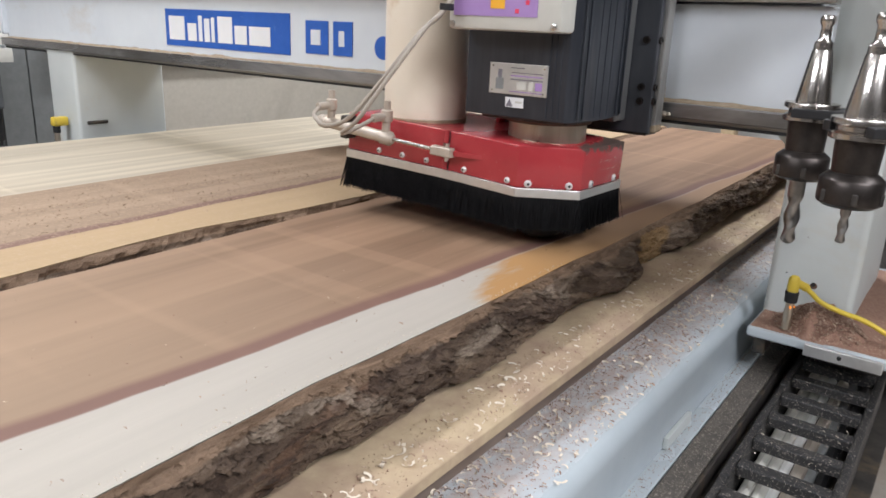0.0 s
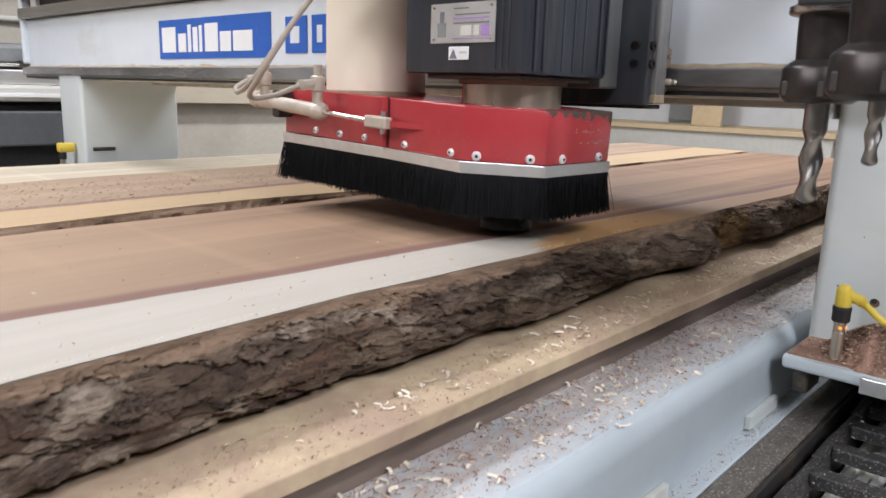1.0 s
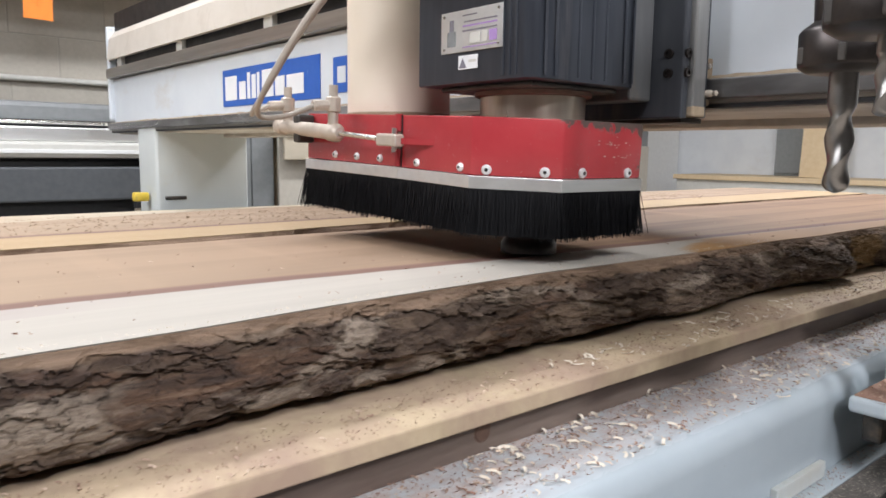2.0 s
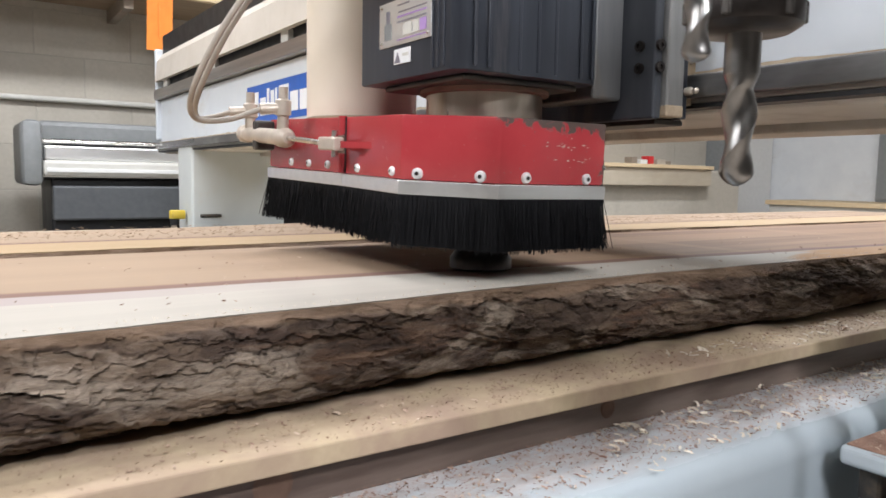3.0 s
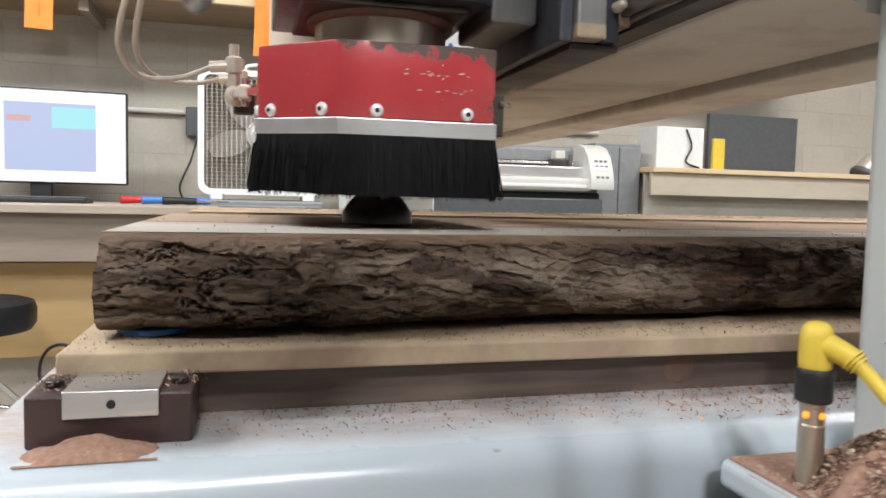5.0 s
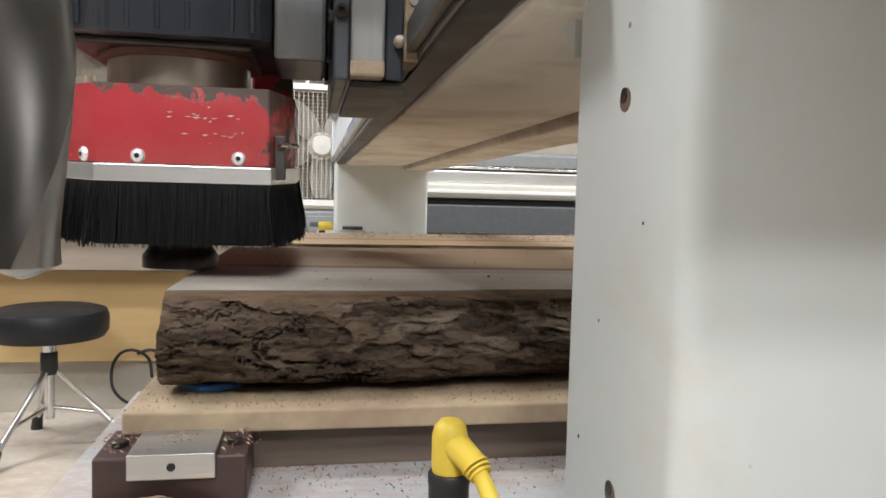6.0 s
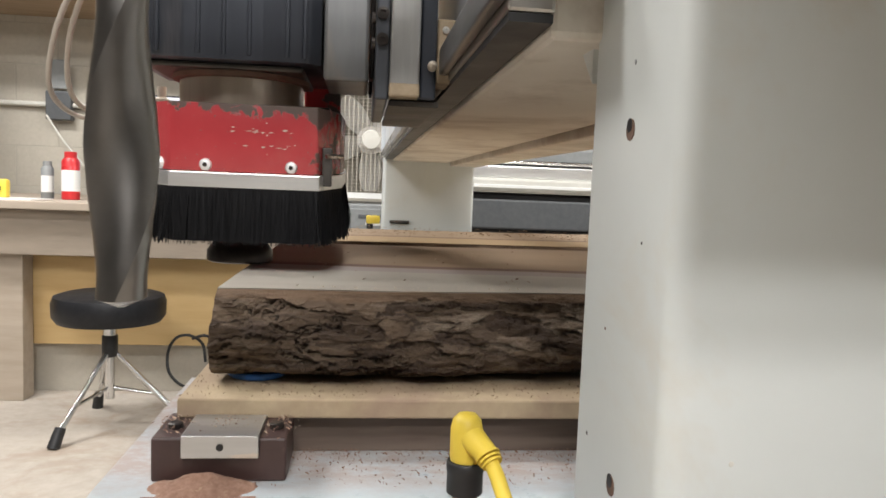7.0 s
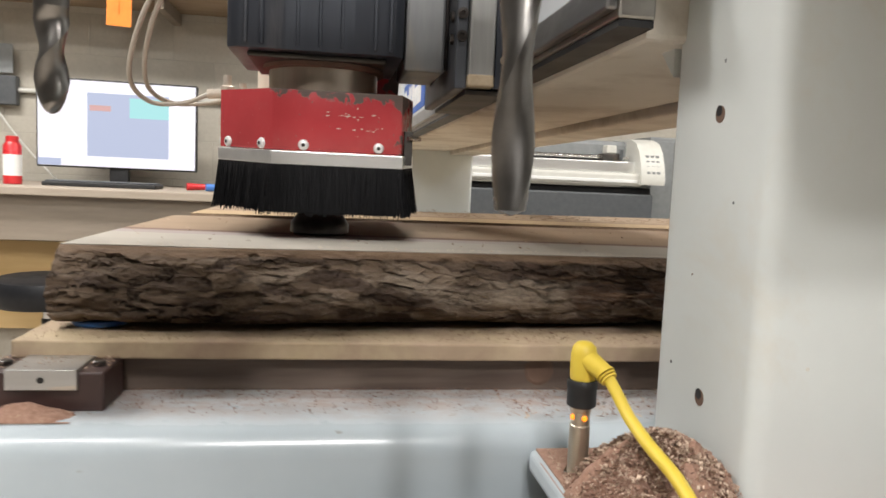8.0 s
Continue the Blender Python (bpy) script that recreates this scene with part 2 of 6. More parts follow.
def red_paint():
    m, nt, bsdf = surface("worn_red_enamel")
    base = mix_node(nt, ramp_node(nt, noise_node(nt, 15), 0.3, 0.7), (0.33, 0.029, 0.036), (0.40, 0.047, 0.052))
    geo = nt.nodes.new("ShaderNodeTexCoord")
    sep = nt.nodes.new("ShaderNodeSeparateXYZ")
    nt.links.new(geo.outputs["Object"], sep.inputs[0])
    # worn to bare brown metal along the front panel's upper rim and outer corner, chipped elsewhere
    front = math_node(nt, "MULTIPLY", ramp_node(nt, sep.outputs[1], 0.17, 0.146), ramp_node(nt, sep.outputs[0], -0.048, -0.03))
    rim = math_node(nt, "MULTIPLY", ramp_node(nt, sep.outputs[2], 0.186, 0.2045), math_node(nt, "MULTIPLY_ADD", front, 0.75, 0.25))
    corner = math_node(nt, "MULTIPLY", ramp_node(nt, sep.outputs[0], 0.062, 0.08), 0.55)
    patches = noise_node(nt, 62, (1, 1, 1), 5, 0.62, 0.6)
    wear = math_node(nt, "ADD", math_node(nt, "MULTIPLY", math_node(nt, "ADD", rim, corner), 0.49), patches)
    chips = math_node(nt, "MULTIPLY", ramp_node(nt, noise_node(nt, 240, (1, 1, 1), 2), 0.70, 0.73), math_node(nt, "MULTIPLY_ADD", front, 0.8, 0.1))
    mask = math_node(nt, "MAXIMUM", ramp_node(nt, wear, 0.80, 0.84), chips)
    color = mix_node(nt, mask, base, (0.07, 0.046, 0.037))
    color = mix_node(nt, math_node(nt, "MULTIPLY", ramp_node(nt, noise_node(nt, 9, (1, 1, 1), 6, 0.7), 0.55, 0.8), 0.3), color, (0.36, 0.14, 0.12))
    nt.links.new(color, bsdf.inputs["Base Color"])
    nt.links.new(math_node(nt, "MULTIPLY_ADD", mask, 0.42, 0.25), bsdf.inputs["Roughness"])
    bumped(nt, bsdf, mask, 0.2, 0.0006)
    return m


RED = red_paint()
UNDERSIDE = grainy("dusty_beam_paint", (0.56, 0.52, 0.45), (0.64, 0.60, 0.53), 8, 0.5, bump=0.05, stain=(0.34, 0.28, 0.22), stain_scale=7, stain_cut=(0.45, 0.7))


def slab_wood(name, heart, heart_dark, sap, sap_edge, line, stained=True, dusty=0.0):
    """Milled hardwood: pale sapwood from the front edge to the line sap_edge + slope * x, brown heartwood behind."""
    m, nt, bsdf = surface(name)
    tc = nt.nodes.new("ShaderNodeTexCoord")
    sep = nt.nodes.new("ShaderNodeSeparateXYZ")
    nt.links.new(tc.outputs["Object"], sep.inputs[0])
    x, y = sep.outputs[0], sep.outputs[1]
    grain = noise_node(nt, 40, (0.06, 1, 1), 6, 0.65, 0.3)
    broad = noise_node(nt, 7, (0.12, 1, 1), 3, 0.5, 0.5)
    passes = noise_node(nt, 26, (0.02, 1, 1), 1, 0.3)
    brown = mix_node(nt, ramp_node(nt, grain, 0.3, 0.7), heart, heart_dark)
    brown = mix_node(nt, math_node(nt, "MULTIPLY", ramp_node(nt, broad, 0.4, 0.7), 0.6), brown, tuple(0.72 * c for c in heart_dark))
    brown = mix_node(nt, math_node(nt, "MULTIPLY", ramp_node(nt, passes, 0.45, 0.6), 0.36), brown, tuple(min(1, 1.35 * c) for c in heart))
    cross = noise_node(nt, 17, (1, 0.04, 1), 2, 0.4)
    brown = mix_node(nt, math_node(nt, "MULTIPLY", ramp_node(nt, cross, 0.60, 0.66), 0.16), brown, tuple(min(1, 1.7 * c) for c in heart))
    # Paler towards low x: grazing sheen and dust put into the colour.
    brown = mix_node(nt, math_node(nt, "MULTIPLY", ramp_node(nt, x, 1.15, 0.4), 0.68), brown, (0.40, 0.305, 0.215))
    pale = mix_node(nt, ramp_node(nt, grain, 0.25, 0.75), sap, tuple(0.88 * c for c in sap))
    wob = math_node(nt, "MULTIPLY_ADD", noise_node(nt, 3.0, (1, 0.2, 0.2), 3), 0.03, -0.015)
    edge = math_node(nt, "ADD", math_node(nt, "MULTIPLY_ADD", x, line, sap_edge), wob)
    d = math_node(nt, "SUBTRACT", y, edge)
    color = mix_node(nt, ramp_node(nt, d, -0.0015, 0.0025), pale, brown)
    rim = math_node(nt, "MULTIPLY", ramp_node(nt, d, -0.002, 0.001), ramp_node(nt, d, 0.026, 0.015))
    color = mix_node(nt, math_node(nt, "MULTIPLY", rim, 0.7), color, (0.15, 0.075, 0.07))
    if stained:
        lilac = math_node(nt, "MULTIPLY", math_node(nt, "MULTIPLY", ramp_node(nt, d, -0.036, -0.033), ramp_node(nt, d, 0.0, -0.002)), ramp_node(nt, x, 0.5, 0.3))
        color = mix_node(nt, math_node(nt, "MULTIPLY", lilac, 0.8), color, (0.36, 0.30, 0.285))
        st = math_node(nt, "ADD", ramp_node(nt, x, 0.9, 1.5), math_node(nt, "MULTIPLY", noise_node(nt, 22, (0.2, 1, 1), 5), 0.9))
        near_edge = ramp_node(nt, y, 0.19, 0.085)
        mask = ramp_node(nt, math_node(nt, "MULTIPLY_ADD", near_edge, 0.5, st), 1.08, 1.2)
        warm = mix_node(nt, ramp_node(nt, x, 1.2, 1.45), (0.42, 0.24, 0.10), (0.33, 0.21, 0.13))
        color = mix_node(nt, math_node(nt, "MULTIPLY", mask, ramp_node(nt, d, 0.002, -0.004)), color, warm)
    if dusty:
        dust = ramp_node(nt, noise_node(nt, 170, (1, 1, 1), 4, 0.75), 0.52, 0.64)
        color = mix_node(nt, math_node(nt, "MULTIPLY", dust, dusty), color, (0.46, 0.34, 0.24))
    nt.links.new(color, bsdf.inputs["Base Color"])
    bsdf.inputs["Roughness"].default_value = 0.66
    bsdf.inputs["Specular IOR Level"].default_value = 0.22
    bumped(nt, bsdf, grain, 0.12, 0.0008)
    return m


def bark_material():
    m, nt, bsdf = surface("dry_bark")
    tone = nt.nodes.new("ShaderNodeAttribute")
    tone.attribute_name = "plate_tone"
    plate = noise_node(nt, 22, (0.45, 1, 1.7), 8, 0.75, 1.4)
    streak = noise_node(nt, 90, (0.16, 1, 1.4), 5, 0.7, 0.8)
    fine = noise_node(nt, 300, (0.28, 1, 1.3), 6, 0.8, 0.6)
    zone = noise_node(nt, 5, (0.8, 1, 3.2), 4, 0.55, 1.2)
    pale = noise_node(nt, 8, (0.7, 1, 2.4), 5, 0.6, 1.6)
    mixed = math_node(nt, "MULTIPLY_ADD", tone.outputs["Fac"], 0.55, math_node(nt, "MULTIPLY", plate, 0.6))
    color = mix_node(nt, ramp_node(nt, mixed, 0.38, 0.86), (0.062, 0.036, 0.023), (0.24, 0.168, 0.112))
    # stripped reddish hollows and weathered grey scales
    color = mix_node(nt, math_node(nt, "MULTIPLY", ramp_node(nt, zone, 0.56, 0.64), 0.85), color, mix_node(nt, ramp_node(nt, streak, 0.42, 0.66), (0.055, 0.03, 0.02), (0.18, 0.095, 0.052)))
    grey = math_node(nt, "MULTIPLY", ramp_node(nt, math_node(nt, "MULTIPLY_ADD", tone.outputs["Fac"], 0.16, pale), 0.60, 0.70), 0.8)
    color = mix_node(nt, grey, color, mix_node(nt, ramp_node(nt, fine, 0.35, 0.65), (0.20, 0.15, 0.11), (0.43, 0.345, 0.265)))
    color = mix_node(nt, math_node(nt, "MULTIPLY", ramp_node(nt, streak, 0.58, 0.72), 0.4), color, (0.30, 0.235, 0.175))
    color = mix_node(nt, math_node(nt, "MULTIPLY", ramp_node(nt, streak, 0.42, 0.32), 0.7), color, (0.05, 0.032, 0.023))
    torn_x = nt.nodes.new("ShaderNodeSeparateXYZ")
    nt.links.new(coords(nt), torn_x.inputs[0])
    ragged = math_node(nt, "MULTIPLY_ADD", noise_node(nt, 30), 0.05, torn_x.outputs[0])
    torn = math_node(nt, "MULTIPLY", ramp_node(nt, ragged, 1.475, 1.485), ramp_node(nt, ragged, 1.585, 1.57))
    color = mix_node(nt, math_node(nt, "MULTIPLY", torn, 0.8), color, (0.34, 0.21, 0.09))
    # the fresh cut rim just under the planed face
    tc = nt.nodes.new("ShaderNodeTexCoord")
    sep = nt.nodes.new("ShaderNodeSeparateXYZ")
    nt.links.new(tc.outputs["Object"], sep.inputs[0])
    rim_z = math_node(nt, "MULTIPLY_ADD", noise_node(nt, 14, (1, 0.1, 0.1), 5, 0.7), 0.014, sep.outputs[2])
    rim_z = math_node(nt, "MULTIPLY_ADD", ramp_node(nt, sep.outputs[0], 0.35, 0.8), 0.003, rim_z)
    rim_tone = mix_node(nt, ramp_node(nt, streak, 0.4, 0.65), (0.16, 0.10, 0.06), (0.30, 0.20, 0.13))
    color = mix_node(nt, ramp_node(nt, rim_z, 0.0635, 0.0655), color, rim_tone)
    nt.links.new(color, bsdf.inputs["Base Color"])
    bsdf.inputs["Roughness"].default_value = 0.85
    bumped(nt, bsdf, math_node(nt, "MULTIPLY_ADD", streak, 0.4, math_node(nt, "MULTIPLY_ADD", fine, 0.75, math_node(nt, "MULTIPLY", plate, 0.7))), 0.9, 0.005)
    return m


BARK = bark_material()


def chip_material():
    """Loose chips, each with its own tone from reddish brown to pale."""
    m, nt, bsdf = surface("mixed_wood_chips")
    geo = nt.nodes.new("ShaderNodeNewGeometry")
    tone = math_node(nt, "POWER", geo.outputs["Random Per Island"], 1.6)
    nt.links.new(mix_node(nt, tone, (0.22, 0.12, 0.085), (0.66, 0.52, 0.40)), bsdf.inputs["Base Color"])
    bsdf.inputs["Roughness"].default_value = 0.8
    return m


CHIPS = chip_material()


def dusted_steel():
    m, nt, bsdf = surface("dusted_painted_steel")
    paint = mix_node(nt, ramp_node(nt, noise_node(nt, 10), 0.3, 0.7), (0.42, 0.475, 0.51), (0.47, 0.525, 0.555))
    paint = mix_node(nt, ramp_node(nt, noise_node(nt, 40, (1, 1, 1), 3), 0.72, 0.78), paint, (0.3, 0.28, 0.25))
    tc = nt.nodes.new("ShaderNodeTexCoord")
    sep = nt.nodes.new("ShaderNodeSeparateXYZ")
    nt.links.new(tc.outputs["Object"], sep.inputs[0])
    lying = math_node(nt, "MULTIPLY", ramp_node(nt, sep.outputs[2], -0.0435, -0.0402), ramp_node(nt, sep.outputs[1], -0.07, -0.02))
    film = ramp_node(nt, noise_node(nt, 80, (0.6, 1, 1), 6, 0.75), 0.30, 0.60)
    mask = math_node(nt, "MULTIPLY", math_node(nt, "MULTIPLY", lying, film), 0.85)
    nt.links.new(mix_node(nt, mask, paint, (0.43, 0.34, 0.30)), bsdf.inputs["Base Color"])
    nt.links.new(math_node(nt, "MULTIPLY_ADD", mask, 0.6, 0.24), bsdf.inputs["Roughness"])
    bumped(nt, bsdf, math_node(nt, "MULTIPLY", noise_node(nt, 300), mask), 0.4, 0.001)
    return m


STEEL_TOP = dusted_steel()
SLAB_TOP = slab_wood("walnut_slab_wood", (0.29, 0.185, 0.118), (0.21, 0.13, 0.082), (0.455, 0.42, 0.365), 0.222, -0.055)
SLAB_TOP_2 = slab_wood("dusty_slab_wood", (0.34, 0.25, 0.175), (0.27, 0.19, 0.13), (0.44, 0.32, 0.19), 0.60, 0.03, False, 0.55)
PALE_SHEET = slab_wood("pale_rear_sheet", (0.56, 0.50, 0.39), (0.49, 0.43, 0.33), (0.6, 0.5, 0.4), 0.9, 0.0, False, 0.12)

# ---- building helpers ----


def thing(name, label, category, at=(0, 0, B), group="", kind=""):
    ob = new(name)
    ob.empty_display_size = 0.05
    ob.matrix_world = pose(*at)
    return tagged(ob, label, category, group, kind)


def part(name, bm, material, parent, label="", smooth=False):
    me = bpy.data.meshes.new(name)
    bmesh.ops.recalc_face_normals(bm, faces=bm.faces)
    bm.to_mesh(me)
    bm.free()
    me.materials.append(material)
    if smooth:
        me.polygons.foreach_set("use_smooth", [True] * len(me.polygons))
        me.set_sharp_from_angle(angle=radians(38))
    ob = new(name, me)
    if parent:
        ob.parent = parent
    if label:
        ob["label"] = label
    return ob


def solo(name, bm, material, label, category, at=(0, 0, B), group="", kind="", smooth=False):
    ob = part(name, bm, material, None, "", smooth)
    ob.matrix_world = pose(*at)
    return tagged(ob, label, category, group, kind)


def box(x0, x1, y0, y1, z0, z1, bevel=0.0, bm=None, segs=2, turn=None):
    made = bmesh.new()
    bmesh.ops.create_cube(made, size=1)
    for v in made.verts:
        v.co = Vector(((x0 + x1) / 2 + v.co.x * (x1 - x0), (y0 + y1) / 2 + v.co.y * (y1 - y0), (z0 + z1) / 2 + v.co.z * (z1 - z0)))
    if bevel:
        bmesh.ops.bevel(made, geom=made.edges[:], offset=bevel, segments=segs, profile=0.5, affect="EDGES")
    if turn:
        bmesh.ops.transform(made, matrix=turn, verts=made.verts)
    return merged(bm, made)


def merged(bm, made):
    if bm is None:
        return made
    me = bpy.data.meshes.new("tmp")
    made.to_mesh(me)
    made.free()
    bm.from_mesh(me)
    bpy.data.meshes.remove(me)
    return bm


def lathe(profile, at=(0, 0, 0), seg=28, bm=None, turn=None):
    """A solid of revolution round z from (radius, height) pairs."""
    made = bmesh.new()
    rings = []
    for r, z in profile:
        rings.append([made.verts.new((r * math.cos(2 * math.pi * k / seg), r * math.sin(2 * math.pi * k / seg), z)) for k in range(seg)])
    for a, b in zip(rings, rings[1:]):
        for k in range(seg):
            made.faces.new((a[k], a[(k + 1) % seg], b[(k + 1) % seg], b[k]))
    made.faces.new(rings[0][::-1])
    made.faces.new(rings[-1])
    m = Matrix.Translation(at) @ (turn or Matrix.Identity(4))
    bmesh.ops.transform(made, matrix=m, verts=made.verts)
    return merged(bm, made)


def rod(p, q, r, r2=None, seg=14, bm=None):
    p, q = Vector(p), Vector(q)
    turn = (q - p).to_track_quat("Z", "Y").to_matrix().to_4x4()
    return lathe([(r, 0), (r if r2 is None else r2, (q - p).length)], p, seg, bm, turn)


def prism(outline, z0, z1, bevel=0.0, bm=None):
    made = bmesh.new()
    low = [made.verts.new((x, y, z0)) for x, y in outline]
    high = [made.verts.new((x, y, z1)) for x, y in outline]
    n = len(outline)
    made.faces.new(low[::-1])
    made.faces.new(high)
    for k in range(n):
        made.faces.new((low[k], low[(k + 1) % n], high[(k + 1) % n], high[k]))
    if bevel:
        bmesh.ops.bevel(made, geom=made.edges[:], offset=bevel, segments=2, profile=0.5, affect="EDGES")
    return merged(bm, made)


def extruded(profile, x0, x1, bm=None):
    """A (y, z) outline carried along x."""
    made = bmesh.new()
    a = [made.verts.new((x0, y, z)) for y, z in profile]
    b = [made.verts.new((x1, y, z)) for y, z in profile]
    n = len(profile)
    made.faces.new(a)
    made.faces.new(b[::-1])
    for k in range(n):
        made.faces.new((a[k], b[k], b[(k + 1) % n], a[(k + 1) % n]))
    return merged(bm, made)


def smooth_path(points, per=8):
    pts = [Vector(p) for p in points]
    pts = [2 * pts[0] - pts[1]] + pts + [2 * pts[-1] - pts[-2]]
    out = []
    for a, b, c, d in zip(pts, pts[1:], pts[2:], pts[3:]):
        for k in range(per):
            t = k / per
            out.append(0.5 * (2 * b + (c - a) * t + (2 * a - 5 * b + 4 * c - d) * t * t + (3 * b - a - 3 * c + d) * t ** 3))
    out.append(pts[-2])
    return out


def tube(points, r, seg=10, bm=None, per=8):
    path = smooth_path(points, per)
    made = bmesh.new()
    rings, side = [], None
    for k, p in enumerate(path):
        way = (path[min(k + 1, len(path) - 1)] - path[max(k - 1, 0)]).normalized()
        if side is None:
            side = way.orthogonal().normalized()
        side = (side - way * side.dot(way)).normalized()
        up = way.cross(side)
        rings.append([made.verts.new(p + r * (math.cos(a) * side + math.sin(a) * up)) for a in [2 * math.pi * j / seg for j in range(seg)]])
    for a, b in zip(rings, rings[1:]):
        for j in range(seg):
            made.faces.new((a[j], a[(j + 1) % seg], b[(j + 1) % seg], b[j]))
    made.faces.new(rings[0][::-1])
    made.faces.new(rings[-1])
    return merged(bm, made)


def screw(parent, at, normal, r=0.005, name="rivet", material=None):
    n = Vector(normal).normalized()
    turn = n.to_track_quat("Z", "Y").to_matrix().to_4x4()
    ob = part(name, lathe([(r, -0.001), (r, 0.0008), (0.8 * r, 0.0022), (0.45 * r, 0.0027)], at, 16, None, turn), material or RIVET, parent, smooth=True)
    part("rivet_pin", lathe([(0.36 * r, 0.0), (0.36 * r, 0.0031)], at, 10, None, turn), BLACK_OXIDE, ob)
    return ob


# ---- room ----
FLOOR_X, FLOOR_Y = (-4.0, 6.2), (-5.2, 3.4)
solo("floor", box(-4.2, 6.4, -5.4, 3.6, -0.1, 0), CONCRETE, "worn concrete floor with trodden brown sawdust", "floor", (0, 0, 0), kind="structure")
solo("ceiling", box(-4.2, 6.4, -5.4, 3.6, CEILING, CEILING + 0.1), CEIL, "painted ceiling over the workshop", "ceiling", (0, 0, 0), kind="structure")
wall_north = solo("wall_north", box(-4.2, 6.4, 3.4, 3.58, 0, CEILING), MORTAR, "painted concrete block wall with conduit", "wall", (0, 0, 0), kind="structure")
solo("wall_south", box(-4.2, 6.4, -5.4, -5.2, 0, CEILING), LOW_BOUNCE_WALL, "plain block wall, unseen, darkened to cut bounce light", "wall", (0, 0, 0), kind="structure")
solo("wall_west", box(-4.2, -4.0, -5.2, 3.4, 0, CEILING), LOW_BOUNCE_WALL, "plain block wall, unseen, darkened to cut bounce light", "wall", (0, 0, 0), kind="structure")
solo("wall_east", box(6.2, 6.4, -5.2, 3.4, 0, CEILING), EAST_WHITE, "white painted end wall", "wall", (0, 0, 0), kind="structure")
for lx, ly, watts in LAMPS:
    half, wide = (0.05, 0.05) if ly < -2 else (0.6, 0.13)
    fixture = thing("ceiling_light", "small square ceiling lamp with white housing, placed out of view" if ly < -2 else "long fluorescent ceiling light with white housing, placed out of view", "ceiling light", (lx, ly, CEILING), "ceiling lights")
    part("housing", box(-half - 0.06, half + 0.06, -wide - 0.05, wide + 0.05, -0.06, 0.0, 0.008), FAN_WHITE, fixture)
    part("diffuser", box(-half - 0.03, half + 0.03, -wide - 0.03, wide + 0.03, -0.075, -0.061, 0.004), TUBE_GLOW, fixture)

# ---- the machine's table ----


def rounded_beam(y_back, y_front, z_top, z_low, r):
    arc = [(y_front + r - r * math.sin(a), z_top - r + r * math.cos(a)) for a in [math.pi / 2 * k / 8 for k in range(9)]]
    return [(y_back, z_low), (y_back, z_top)] + arc + [(y_front, z_low)]


table = thing("router_table", "heavy steel machine table with pale painted side beam", "machine table")
part("side_beam", extruded(rounded_beam(0.2, -0.072, -0.040, -0.128, 0.022), -0.035, 3.1), STEEL_TOP, table, "grey-blue painted steel side beam", smooth=True)
part("ledge", box(-0.035, 3.1, -0.093, 0.2, -0.16, -0.129, 0.002), STEEL_PAINT, table)
part("guide_rail", box(-0.035, 3.1, -0.125, -0.0945, -0.165, -0.127, 0.002), SPECKLED, table, "dark dusty linear guide rail")
part("rack", box(-0.035, 3.1, -0.131, -0.126, -0.175, -0.129, 0.001), DARK_METAL, table)
part("channel", box(-0.035, 3.1, -0.1385, -0.1315, -0.19, -0.15, 0.001), DARK_METAL, table)
part("lower_frame", box(-0.02, 3.0, -0.09, 1.75, -0.6, -0.165, 0.01), STEEL_PAINT, table)
part("bed", box(-0.02, 3.05, 0.21, 1.72, -0.16, -0.0405, 0.004), STEEL_PAINT, table)
for fx in (0.1, 1.5, 2.8):
    part("foot", box(fx - 0.08, fx + 0.08, 0.0, 0.16, -B, -0.6, 0.006), STEEL_PAINT, table)
    part("foot", box(fx - 0.08, fx + 0.08, 1.5, 1.66, -B, -0.6, 0.006), STEEL_PAINT, table)
part("label_strip", box(0.92, 1.018, -0.0785, -0.0722, -0.1275, -0.112, 0.001), WHITE_PAINT, table, "short white plastic strip")
strip = part("label_strip", box(1.21, 1.295, -0.0785, -0.0722, -0.1275, -0.112, 0.001), WHITE_PAINT, table, "short white plastic strip")

solo("phenolic_base", box(0.012, 3.04, 0.014, 1.68, -0.040, -0.0135, 0.001), PHENOLIC, "dark brown phenolic base board with dried glue", "board")
solo("spoilboard", box(0.0, 3.06, 0.0, 1.7, -0.0130, 0.0, 0.0015), MDF, "dusty tan fibreboard spoilboard with soft edges", "spoilboard")
for gx, gw in ((0.39, 0.012), (0.66, 0.008)):
    solo("glue_spot", lathe([(gw, 0), (gw * 0.8, 0.0008)], (gx, 0.0138, -0.024), 14, None, pose(0, 0, 0, 90)), RUST, "dried brown glue spot on the base board", "stain")

block = thing("end_stop", "dark block with a bright aluminium plate on the beam", "stop block")
part("body", box(-0.006, 0.073, -0.037, 0.012, -0.0400, -0.013, 0.0015), MAROON, block)
part("plate", box(0.012, 0.057, -0.0405, 0.008, -0.0245, -0.0105, 0.0006), PLATE_ALU, block, "bright aluminium plate")
part("plate_hole", lathe([(0.0022, 0), (0.0022, 0.0008)], (0.0345, -0.0404, -0.0175), 14, None, pose(0, 0, 0, 90)), BLACK, block)
for sx in (0.004, 0.065):
    part("bolt", lathe([(0.0045, 0), (0.0045, 0.003), (0.003, 0.0036)], (sx, -0.018, -0.013), 12), BLACK_OXIDE, block)


